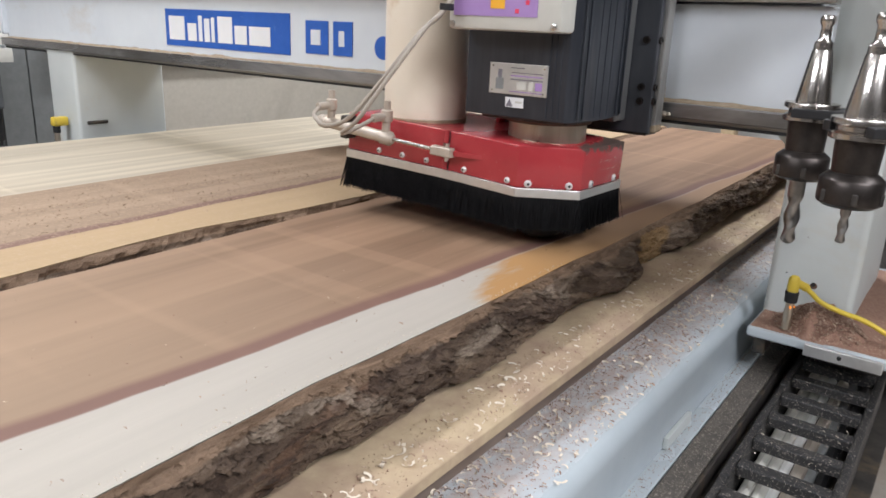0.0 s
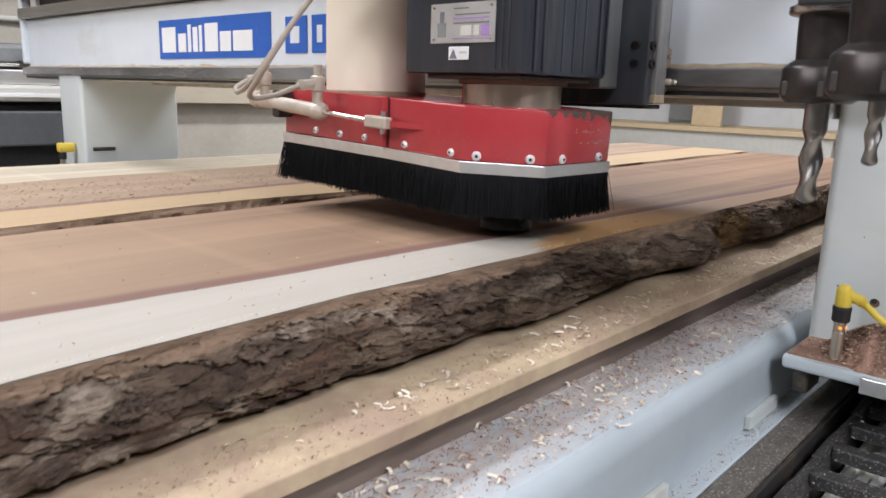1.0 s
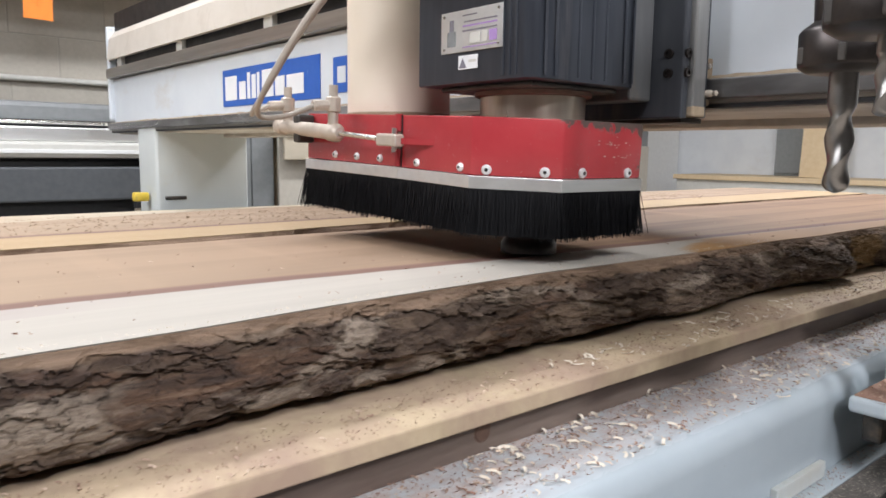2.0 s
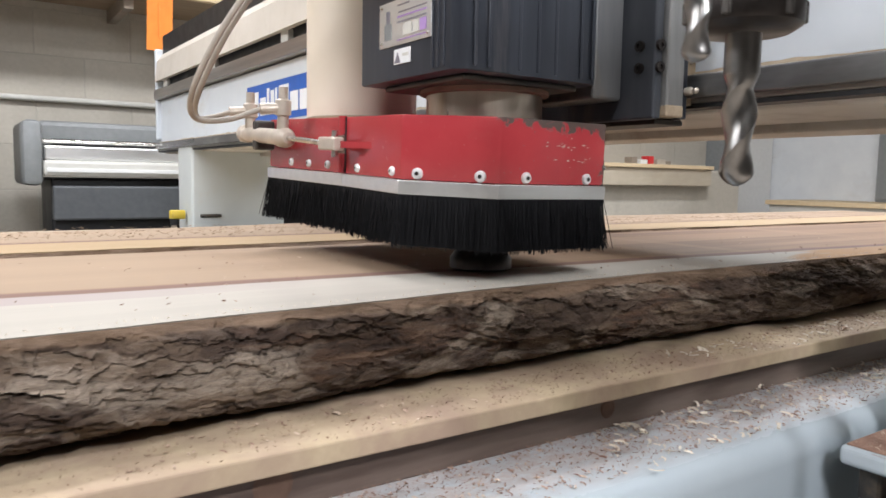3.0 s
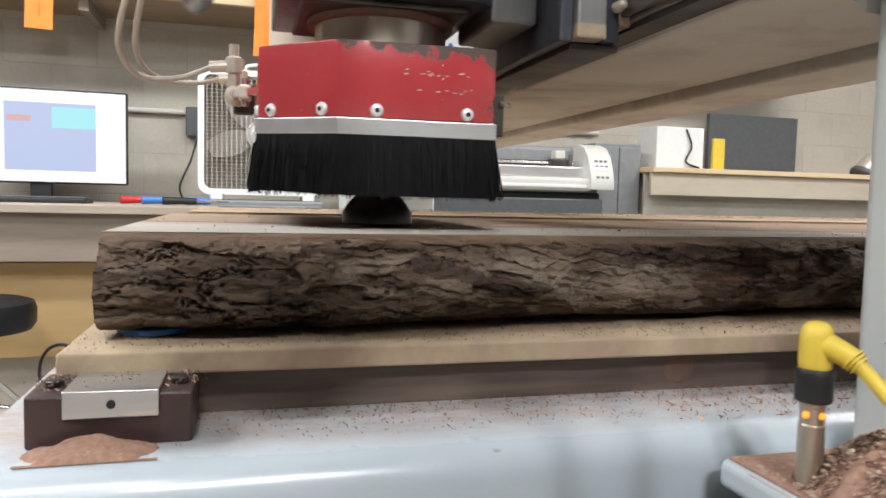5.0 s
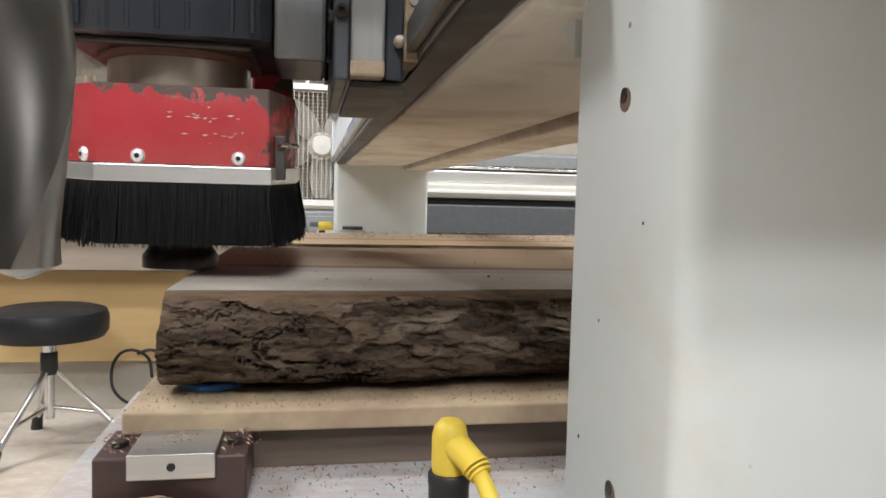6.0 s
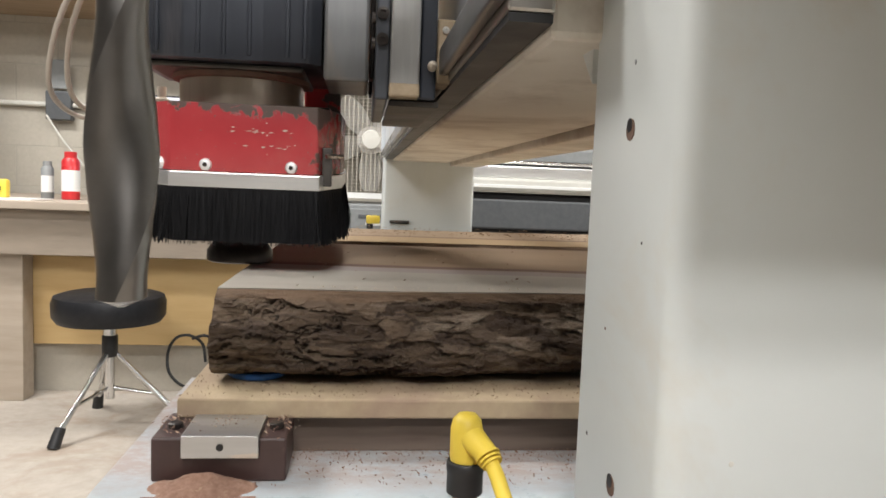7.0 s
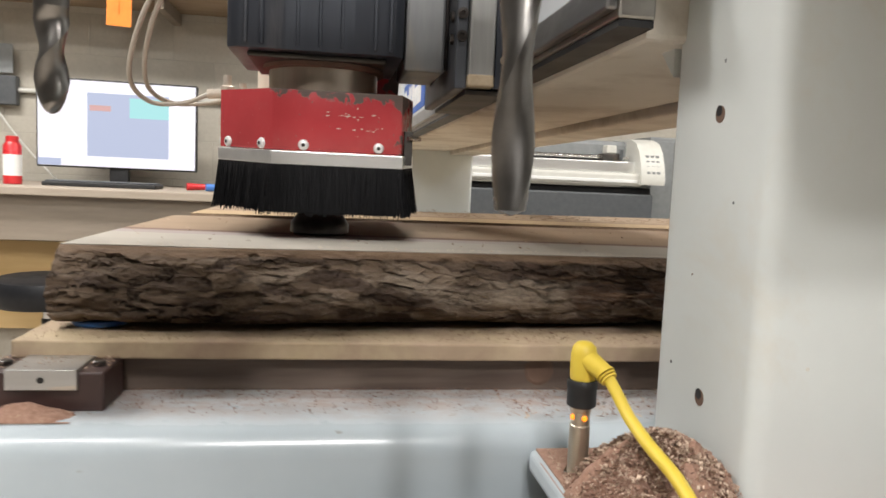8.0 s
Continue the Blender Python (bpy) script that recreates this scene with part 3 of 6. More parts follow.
def mound(cx, cy, z, rx, ry, h, name, label, seed, n=34):
    bm = bmesh.new()
    grid = {}
    for i in range(n + 1):
        for j in range(n + 1):
            u, v = 2 * i / n - 1, 2 * j / n - 1
            rr = math.hypot(u, v)
            zz = h * max(0, 1 - rr ** 1.6) + (0.22 * h * noise.fractal(Vector((u * 3 + seed, v * 3, 0)), 1, 2, 4) if rr < 1 else 0)
            grid[i, j] = bm.verts.new((cx + rx * u, cy + ry * v, z + (max(zz, 0.0004) if rr < 1 else -0.0005)))
    for i in range(n):
        for j in range(n):
            bm.faces.new((grid[i, j], grid[i + 1, j], grid[i + 1, j + 1], grid[i, j + 1]))
    return bm


solo("sawdust_heap", mound(0.026, -0.046, -0.0403, 0.032, 0.0125, 0.009, "", "", 3), SAWDUST, "small heap of brown sawdust on the beam", "sawdust", kind="stuff", smooth=True)

# ---- slabs ----


def front_1(x):
    base = float(np.interp(x, [0, 0.15, 0.4, 0.8, 1.2, 1.42, 1.5, 1.6, 1.9, 2.4, 3.0], [0.053, 0.058, 0.074, 0.092, 0.087, 0.081, 0.084, 0.082, 0.082, 0.09, 0.1]))
    return base + 0.004 * noise.noise(Vector((x * 9, 0.3, 0)))


def back_1(x):
    return float(np.interp(x, [0, 0.8, 1.3, 3], [0.462, 0.485, 0.492, 0.5])) + 0.005 * noise.noise(Vector((x * 6, 5.3, 0)))


def front_2(x):
    return float(np.interp(x, [0, 0.6, 1.0, 1.3, 3], [0.492, 0.512, 0.538, 0.515, 0.52])) + 0.007 * noise.noise(Vector((x * 6, 9.3, 0)))


def back_2(x):
    return float(np.interp(x, [0, 0.3, 0.6, 0.9, 1.3, 3], [0.77, 0.785, 0.83, 0.895, 0.9, 0.92])) + 0.006 * noise.noise(Vector((x * 5, 13.3, 0)))


def slab_body(x0, x1, front, back, z0, z1, step=0.01):
    bm = bmesh.new()
    xs = [x0 + (x1 - x0) * k / round((x1 - x0) / step) for k in range(round((x1 - x0) / step) + 1)]
    rows = []
    for x in xs:
        f, b = front(x) + 0.0005, back(x)
        rows.append([bm.verts.new((x, f, z1)), bm.verts.new((x, b, z1)), bm.verts.new((x, b, z0)), bm.verts.new((x, f + 0.035, z0))])
    for a, b in zip(rows, rows[1:]):
        for k in range(4):
            bm.faces.new((a[k], b[k], b[(k + 1) % 4], a[(k + 1) % 4]))
    bm.faces.new(rows[0][::-1])
    bm.faces.new(rows[-1])
    return bm


def share(v, k):
    """A fixed random number between 0 and 1 for a cell."""
    h = math.sin(v.x * 12.9898 + v.y * 78.233 + v.z * 37.719 + k * 4.1414) * 43758.5453
    return h - math.floor(h)


def plates(x, z, seed, w1, w2, fx, fz, tilt):
    """Height and tone of the bark plate at (x, z): each plate is a tilted, cracked-off facet."""
    p = Vector((x * fx + w1, z * fz + w2 + 0.22 * fx * x, seed))
    far, near = noise.voronoi(p)
    c = near[0]
    off = p - c
    height = share(c, 1) - 0.5 + tilt * (off.x * (share(c, 2) - 0.5) - off.y * (share(c, 3) - 0.25))
    return height, share(c, 4), far[1] - far[0]


def bark_edge(x0, x1, front, z0, z1, bulge, step, rows_n, seed, depth=1.0, fine_to=9.0):
    """The live edge: a shell that bulges out of the slab, broken into tilted plates, small scales and a few long cracks."""
    xs, x = [], x0
    while x < x1:
        xs.append(x)
        x += step if x < fine_to else 2.5 * step
    xs.append(x1)
    verts, faces, tones = [], [], []
    h = z1 - z0
    for x in xs:
        f = front(x)
        swell = 0.85 + 0.3 * noise.noise(Vector((x * 2.6 + seed, 1.7, 0))) + 0.16 * noise.noise(Vector((x * 11 + seed, 4.7, 0)))
        out = bulge * swell * float(np.interp(x, [1.40, 1.45, 1.54, 1.6], [1, 0.06, 0.1, 0.75]))
        low = 0.66 + 0.42 * noise.noise(Vector((x * 5.5 + seed, 8.1, 0)))
        scaly = min(1.0, max(0.3, 0.55 + 1.6 * noise.noise(Vector((x * 3.1 + seed, 2.2, 0)))))
        for j in range(rows_n + 1):
            s = j / rows_n
            z = z0 + h * s
            shape = (1 - s ** 3.6) * (low + (1 - low) * math.sin(math.pi * min(1, s * 1.12) ** 0.85)) * (0.5 + 0.5 * min(1, s / 0.12))
            w1 = noise.fractal(Vector((x * 14 + seed, z * 36, 2)), 0.7, 2.2, 5)
            w2 = noise.fractal(Vector((x * 14, z * 36, seed + 5)), 0.7, 2.2, 5)
            big, tone_b, edge_b = plates(x, z, seed, 0.28 * w1, 0.36 * w2, 12, 52, 1.0)
            mid, tone_m, edge_m = plates(x, z, seed + 3, 0.35 * w1, 0.4 * w2, 40, 135, 1.1)
            wave = noise.noise(Vector((x * 8 + seed, z * 17, 3.3)))
            fin = noise.fractal(Vector((x * 70, z * 210, seed)), 0.45, 2.2, 6)
            line = abs(noise.noise(Vector((x * 5.0 + seed, z * 25 + 0.9 * w2 + x * 3, 6))))
            broken = noise.noise(Vector((x * 4.3, z * 6, seed + 9)))
            crack = max(0.0, 1 - line / 0.05) * min(1.0, max(0.0, broken - 0.12) * 6)
            seam = max(0.0, 1 - edge_b / 0.09) * min(1.0, max(0.0, w1 + 0.35) * 2)
            torn = 2.4 * noise.fractal(Vector((x * 7.5 + seed, z * 27 + 0.3 * w1, 0.5)), 0.75, 2.2, 7)
            k = math.floor(torn)
            flake = k + min(1.0, (torn - k) / 0.10)
            sliver = noise.fractal(Vector((x * 26 + seed, z * 300 + 2 * w1, 1.1)), 0.6, 2.1, 4)
            calm = min(1.0, max(0.55, 0.55 + (x - 0.2) * 1.5))
            d = 0.0068 * calm * big + 0.0044 * scaly * mid + 0.0042 * calm * flake + 0.004 * wave - 0.007 * crack - 0.002 * seam + 0.0009 * sliver + 0.0012 * fin
            fade = min(1, (1 - s) * 7.0)
            y = min(f - out * shape - d * depth * fade, f + 0.02 * (1 - s))
            zz = z + 0.0014 * fin * fade * (1 if 0 < j else 0) + (0.006 * max(0, wave) if j == 0 else 0)
            verts.append((x, y, zz))
            tones.append(0.6 * tone_b + 0.4 * tone_m)
        verts.append((x, f + 0.012, z0 + 0.002))
        tones.append(0.3)
    m = rows_n + 2
    for i in range(len(xs) - 1):
        for j in range(m - 2):
            a = i * m + j
            faces.append((a, a + m, a + m + 1, a + 1))
        faces.append((i * m, i * m + m - 1, (i + 1) * m + m - 1, (i + 1) * m))
    for i in (0, len(xs) - 1):
        faces.append(tuple(i * m + k for k in (range(m) if i else range(m - 1, -1, -1))))
    me = bpy.data.meshes.new("bark")
    me.from_pydata(verts, [], faces)
    me.attributes.new("plate_tone", "FLOAT", "POINT").data.foreach_set("value", tones)
    bm = bmesh.new()
    bm.from_mesh(me)
    bpy.data.meshes.remove(me)
    return bm


TOP = 0.064
slab_1 = thing("live_edge_slab", "thick walnut slab with rough bark edge and pale sapwood", "wood slab", group="slabs on the table")
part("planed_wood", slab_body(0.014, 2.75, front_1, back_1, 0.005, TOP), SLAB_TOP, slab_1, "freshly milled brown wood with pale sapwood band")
part("bark", bark_edge(0.014, 2.75, front_1, 0.005, TOP - 0.0006, 0.034, 0.0011, 66, 4.0, 1.0, 1.3), BARK, slab_1, "rough flaking grey-brown bark", smooth=True)
slab_2 = thing("live_edge_slab", "brown slab with yellow sapwood under scattered sawdust", "wood slab", group="slabs on the table")
part("planed_wood", slab_body(0.03, 2.75, front_2, back_2, 0.005, TOP + 0.002), SLAB_TOP_2, slab_2, "sawdust-covered brown wood with yellow sapwood")
part("bark", bark_edge(0.03, 2.75, front_2, 0.005, TOP + 0.001, 0.02, 0.006, 12, 11.0, 1.0), BARK, slab_2)
# Sheets added over the spoilboard to give its rear part a paler tone.
for y0, y1 in ((0.935, 1.546), (1.549, 1.685)):
    solo("spoilboard_pale_sheet", box(0.04, 2.95, y0, y1, 0.0003, 0.0045, 0.0012), PALE_SHEET, "thin cream sheet added as the paler rear of the spoilboard", "board", group="thin boards behind the slabs")
for px_ in (0.045,):
    solo("shim_pad", lathe([(0.02, 0), (0.021, 0.001), (0.021, 0.0035), (0.02, 0.0045)], (px_ - 0.003, 0.062, 0.0004), 24), BLUE_PLASTIC,
         "thin blue pad under the slab", "pad", group="pads under the slab")
solo("shim_pad", lathe([(0.02, 0), (0.021, 0.001), (0.021, 0.0035), (0.02, 0.0045)], (0.065, 0.42, 0.0004), 24), BLUE_PLASTIC,
     "thin blue pad under the slab", "pad", group="pads under the slab")

# ---- gantry: moves along the table ----
G0 = between(GANTRY, 0)


def ragged_strip(x0, x1, y0, y1, z, h):
    """Loose dust heaped unevenly against a panel behind a ledge."""
    bm = bmesh.new()
    rows, n = [], int((y1 - y0) / 0.012)
    for i in range(n + 1):
        y = y0 + (y1 - y0) * i / n
        k = 0.35 + 0.65 * abs(noise.fractal(Vector((y * 9, 3.1, 0)), 0.8, 2.1, 4))
        rows.append([bm.verts.new(v) for v in ((x0 + 0.003 * k, y, z), (x0 + 0.3 * (x1 - x0), y, z + 0.35 * h * k), (x1 - 0.001, y, z + 1.6 * h * k), (x1 - 0.001, y, z - 0.0005))])
    for a, b in zip(rows, rows[1:]):
        for k in range(4):
            bm.faces.new((a[k], b[k], b[(k + 1) % 4], a[(k + 1) % 4]))
    bm.faces.new(rows[0])
    bm.faces.new(rows[-1][::-1])
    return bm


gantry = thing("gantry", "white painted gantry bridging the router table", "machine gantry", (G0, 0, B))


def leg_outline(x0, x1, y0, y1, r):
    pts = []
    for cx, cy, a0 in ((x1 - r, y1 - r, 0), (x0 + r, y1 - r, 90), (x0 + r, y0 + r, 180), (x1 - r, y0 + r, 270)):
        pts += [(cx + r * math.cos(radians(a0 + 15 * k)), cy + r * math.sin(radians(a0 + 15 * k))) for k in range(7)]
    return pts


near_leg = part("near_leg", prism(leg_outline(0.234, 0.54, -0.206, -0.086, 0.011), -0.085, 0.5), WHITE_PAINT, gantry, "smooth off-white painted steel leg", smooth=True)
flare = bmesh.new()
flare = merged(flare, extruded([(-0.08, 0.5), (-0.08, 0.2), (-0.06, 0.219), (-0.03, 0.2305), (-0.03, 0.5)], 0.236, 0.5))
part("leg_flange", flare, WHITE_PAINT, gantry)
for hy, hz in ((-0.148, 0.172), (-0.149, 0.006)):
    hole = part("bolt_hole", lathe([(0.0032, 0), (0.0032, 0.0012)], (0.2346, hy, hz), 14, None, pose(0, 0, 0, 0, -90)), BLACK, near_leg, "dark unused bolt hole")
    part("hole_scuff", lathe([(0.0052, 0), (0.005, 0.0008)], (0.2344, hy - 0.0008, hz - 0.002), 12, None, pose(0, 0, 0, 0, -90)), RUST, near_leg)
for wy, wz, wr, wm in ((-0.111, 0.016, 0.0014, BLACK), (-0.15, 0.2, 0.0016, GREY_PLASTIC), (-0.17, 0.12, 0.001, BLACK), (-0.13, 0.075, 0.001, RUST)):
    part("paint_chip", lathe([(wr, 0), (wr * 0.7, 0.0005)], (0.2343, wy, wz), 8, None, pose(0, 0, 0, 0, -90)), wm, near_leg)
part("smudge", lathe([(0.0016, 0), (0.0008, 0.0004)], (0.262, -0.2058, 0.036), 9, None, pose(0, 0, 0, 90)), LIGHT_GREY, near_leg)
far_leg = part("far_leg", prism(leg_outline(0.177, 0.46, 1.80, 1.95, 0.01), -0.085, 0.24), WHITE_PAINT, gantry, "off-white painted steel leg", smooth=True)
part("far_leg_bolt", rod((0.2, 1.797, 0.03), (0.26, 1.797, 0.03), 0.005), DARK_METAL, gantry)
part("beam_underside", box(0.206, 0.375, -0.1, 2.22, 0.2185, 0.26, 0.004), UNDERSIDE, gantry)
part("beam_rear_lip", box(0.383, 0.47, -0.1, 2.22, 0.209, 0.27, 0.003), UNDERSIDE, gantry)
part("beam_body", box(0.205, 0.46, -0.1, 2.2, 0.262, 0.6, 0.004), BLUE_WHITE, gantry)
part("lower_rail", box(0.18, 0.204, -0.12, 2.215, 0.226, 0.252, 0.002), RAIL_METAL, gantry, "dusty ground steel guide rail")
part("rail_cap", box(0.172, 0.1795, -0.12, 2.215, 0.2305, 0.2525, 0.002), RAIL_FACE, gantry, "smeared bright steel rail face")
# Black strip stands for the shade in the groove under the rail.
part("groove_shade", box(0.181, 0.203, -0.119, 2.21, 0.2215, 0.2258), BLACK, gantry)
part("ledge_dust", ragged_strip(0.174, 0.1895, -0.115, 2.19, 0.2528, 0.006), TAN_DUST, gantry, "tan sawdust lying along the rail")
part("front_panel", box(0.19, 0.207, -0.12, 2.2, 0.2525, 0.392, 0.002), BLUE_WHITE, gantry, "pale blue-white beam panel")
part("upper_rail", box(0.17, 0.204, -0.12, 2.21, 0.395, 0.425, 0.002), RAIL_METAL, gantry)
# Black block stands for the shade in the gap over the upper rail.
part("gap_shade", box(0.197, 0.45, -0.1, 2.19, 0.4255, 0.6), BLACK, gantry)
for k in range(5):
    part("standoff", box(0.185, 0.21, 0.1 + 0.5 * k, 0.14 + 0.5 * k, 0.4258, 0.455, 0.001), LIGHT_GREY, gantry)
cover = bmesh.new()
a = [cover.verts.new(v) for y in (-0.12, 2.2) for v in ((0.172, y, 0.452), (0.18, y, 0.52), (0.24, y, 0.6), (0.48, y, 0.6), (0.48, y, 0.55), (0.25, y, 0.55), (0.195, y, 0.51), (0.185, y, 0.452))]
cover.faces.new(a[:8])
cover.faces.new(a[8:][::-1])
for k in range(8):
    cover.faces.new((a[k], a[k + 8], a[(k + 1) % 8 + 8], a[(k + 1) % 8]))
part("top_cover", cover, COVER_PAINT, gantry, "cream-white sloping sheet cover")
part("end_cap", box(0.176, 0.47, 2.2, 2.22, 0.262, 0.56, 0.006), BLUE_WHITE, gantry)
sign = part("maker_sign", box(0.1885, 0.1898, 0.915, 1.36, 0.272, 0.357), BLUE_INK, gantry, "blue maker's sign with pale lettering shapes")
# the maker's mark as plain shapes
yy = 1.345
for wide, tall, gap in ((0.062, 0.055, 0.012), (0.034, 0.04, 0.008), (0.014, 0.058, 0.008), (0.02, 0.052, 0.006), (0.012, 0.055, 0.012), (0.052, 0.058, 0.008), (0.042, 0.04, 0.008), (0.07, 0.04, 0.0)):
    part("sign_shape", box(0.1877, 0.1884, yy - wide, yy, 0.286, 0.286 + tall, 0.0), WHITE_INK, sign)
    yy -= wide + gap
for y0, y1 in ((0.802, 0.868), (0.735, 0.788)):
    part("model_mark", box(0.1883, 0.1896, y0, y1, 0.279, 0.345), BLUE_INK, gantry, "blue block mark")
    part("mark_gap", box(0.1876, 0.1882, y0 + 0.022, y1 - 0.016, 0.297, 0.327), BLUE_WHITE, gantry)
dot_sign = part("model_mark", lathe([(0.022, 0), (0.022, 0.001)], (0.1896, 0.655, 0.3), 20, None, pose(0, 0, 0, 0, -90)), BLUE_INK, gantry)
# Unseen box added over the leg to cast the shade on its front.
part("shade_box", box(0.165, 0.95, -0.56, -0.208, 0.373, 0.50, 0.01), DARK_GREY, gantry, "unseen grey box that shades the near leg")

# foot plate with the sensor and sawdust
plate = part("foot_plate", box(0.15, 0.62, -0.31, -0.086, -0.066, -0.05, 0.0045, segs=3), STEEL_PAINT, gantry, "thick pale foot plate")
part("foot_bracket", box(0.34, 0.6, -0.3, -0.1, -0.16, -0.067, 0.004), DARK_METAL, gantry)
part("bright_tab", box(0.143, 0.149, -0.262, -0.165, -0.07, -0.053, 0.001), ALUMINIUM, gantry, "bright slotted tab")
part("tab_hole", lathe([(0.003, 0), (0.003, 0.001)], (0.1428, -0.21, -0.061), 12, None, pose(0, 0, 0, 0, -90)), BLACK, gantry)
part("carriage_bearing", box(0.166, 0.21, -0.112, -0.094, -0.095, -0.067, 0.003), DARK_METAL, gantry)
part("dust_layer", box(0.1535, 0.6, -0.305, -0.09, -0.0501, -0.0487, 0.0006), SAWDUST, gantry, "layer of reddish-brown sawdust")
part("sawdust", mound(0.385, -0.198, -0.0505, 0.225, 0.108, 0.011, "", "", 5, 50), SAWDUST, gantry, "reddish-brown sawdust spread over the foot plate", smooth=True)
part("sawdust", mound(0.203, -0.172, -0.0505, 0.052, 0.062, 0.037, "", "", 8, 60), SAWDUST, gantry, "heap of reddish-brown sawdust and curled chips", smooth=True)
sx, sy = 0.167, -0.134
part("sensor_nut", lathe([(0.0085, -0.05), (0.0085, -0.046)], (sx, sy, 0), 6), BRIGHT, gantry)
sensor = part("sensor_body", lathe([(0.0062, -0.0495), (0.0062, -0.0175), (0.0058, -0.017), (0.0058, -0.009), (0.0062, -0.0085), (0.0062, -0.006)], (sx, sy, 0), 24), NOSE_STEEL, gantry, "threaded steel proximity sensor", smooth=True)
for ang in (200, 275):
    part("led", lathe([(0.0017, 0), (0.0017, 0.0006), (0.001, 0.001)], (sx + 0.0058 * math.cos(radians(ang)), sy + 0.0058 * math.sin(radians(ang)), -0.012), 10, None,
                      Vector((math.cos(radians(ang)), math.sin(radians(ang)), 0)).to_track_quat("Z", "Y").to_matrix().to_4x4()), LED, sensor, "glowing amber light")
part("sensor_collar", lathe([(0.0078, -0.006), (0.0088, -0.005), (0.0088, 0.005), (0.0092, 0.006), (0.0092, 0.0095), (0.0086, 0.0105)], (sx, sy, 0), 24), BLACK, gantry, smooth=True)
plug = lathe([(0.0074, 0.0106), (0.0078, 0.013), (0.0078, 0.026), (0.0068, 0.0305), (0.0045, 0.033), (0.001, 0.0338)], (sx, sy, 0), 24)
plug = rod((sx + 0.001, sy - 0.002, 0.0235), (sx + 0.0085, sy - 0.0145, 0.0175), 0.0066, 0.0054, 16, plug)
for k in range(3):
    plug = rod((sx + 0.008 + 0.0008 * k, sy - 0.0138 - 0.0012 * k, 0.0178 - 0.0012 * k), (sx + 0.0084 + 0.0008 * k, sy - 0.0145 - 0.0012 * k, 0.0172 - 0.0012 * k), 0.0062 - 0.0005 * k, None, 14, plug)
part("sensor_plug", plug, YELLOW, gantry, "yellow angled cable plug", smooth=True)
part("sensor_cable", tube([(sx + 0.0085, sy - 0.0145, 0.017), (sx + 0.0115, sy - 0.022, 0.0105), (sx + 0.015, sy - 0.036, -0.001), (sx + 0.017, sy - 0.058, -0.0085), (sx + 0.018, sy - 0.095, -0.0155), (sx + 0.018, sy - 0.135, -0.032), (sx + 0.02, sy - 0.165, -0.046)], 0.0036, 10), YELLOW, gantry, "yellow sensor cable", smooth=True)
part("green_hose", tube([(0.27, -0.30, -0.05), (0.29, -0.285, -0.034), (0.33, -0.27, -0.028), (0.4, -0.27, -0.04)], 0.006, 10), GREEN, gantry, smooth=True)

# ---- tool carousel on the gantry's side and the tools in it ----
HUB = (-0.101, -0.334)
carousel = thing("tool_carousel", "black tool changer carousel with open gripper forks", "tool changer", (G0, 0, B))
part("disc", lathe([(0.085, 0.276), (0.088, 0.278), (0.088, 0.288), (0.085, 0.29)], (*HUB, 0), 40), BLACK_OXIDE, carousel, smooth=True)
part("hub", lathe([(0.04, 0.29), (0.04, 0.33), (0.03, 0.335), (0.03, 0.52)], (*HUB, 0), 24), DARK_METAL, carousel, smooth=True)
part("bracket", box(HUB[0] - 0.03, 0.4, HUB[1] - 0.03, HUB[1] + 0.03, 0.52, 0.55, 0.004), DARK_METAL, carousel)
SLOTS = {"a": 96, "b": 140, "c": 2}
for ang in SLOTS.values():
    turn = Matrix.Translation((*HUB, 0)) @ pose(0, 0, 0, 0, 0, ang)
    fork = box(0.075, 0.142, -0.012, 0.012, 0.278, 0.287, 0.001)
    for s in (-1, 1):
        fork = box(0.138, 0.185, s * 0.0235 - 0.0045, s * 0.0235 + 0.0045, 0.278, 0.287, 0.0012, fork)
        fork = box(0.128, 0.15, min(0, s * 0.026), max(0, s * 0.026), 0.278, 0.287, 0.001, fork)
    bmesh.ops.transform(fork, matrix=turn, verts=fork.verts)
    part("gripper_fork", fork, BLACK, carousel)


def twist_bit(tip_z, top_z, r, ball, x, y, lead=0.05, flute_to=None):
    """A two-flute cutter: a waisted section carried up in a helix, then a plain shank."""
    made = bmesh.new()
    n, seg = 46, 20
    flute_to = flute_to or tip_z + 0.7 * (top_z - tip_z)
    rings = []
    for i in range(n + 1):
        z = tip_z + (flute_to - tip_z) * i / n
        grow = min(1.0, math.sqrt(max(0.02, 1 - (1 - min(1, (z - tip_z) / max(ball, 1e-4))) ** 2)))
        tw = 2 * math.pi * (z - tip_z) / lead
        fade = min(1, (n - i) / 6)
        ring = []
        for k in range(seg):
            a = 2 * math.pi * k / seg
            w = 1 - fade * 0.32 * (0.5 + 0.5 * math.cos(2 * a)) ** 0.7
            ring.append(made.verts.new((x + r * grow * w * math.cos(a + tw), y + r * grow * w * math.sin(a + tw), z)))
        rings.append(ring)
    for a, b in zip(rings, rings[1:]):
        for k in range(seg):
            made.faces.new((a[k], a[(k + 1) % seg], b[(k + 1) % seg], b[k]))
    made.faces.new(rings[0][::-1])
    made.faces.new(rings[-1])
    return lathe([(r, flute_to - 0.0005), (r, top_z)], (x, y, 0), 20, made)


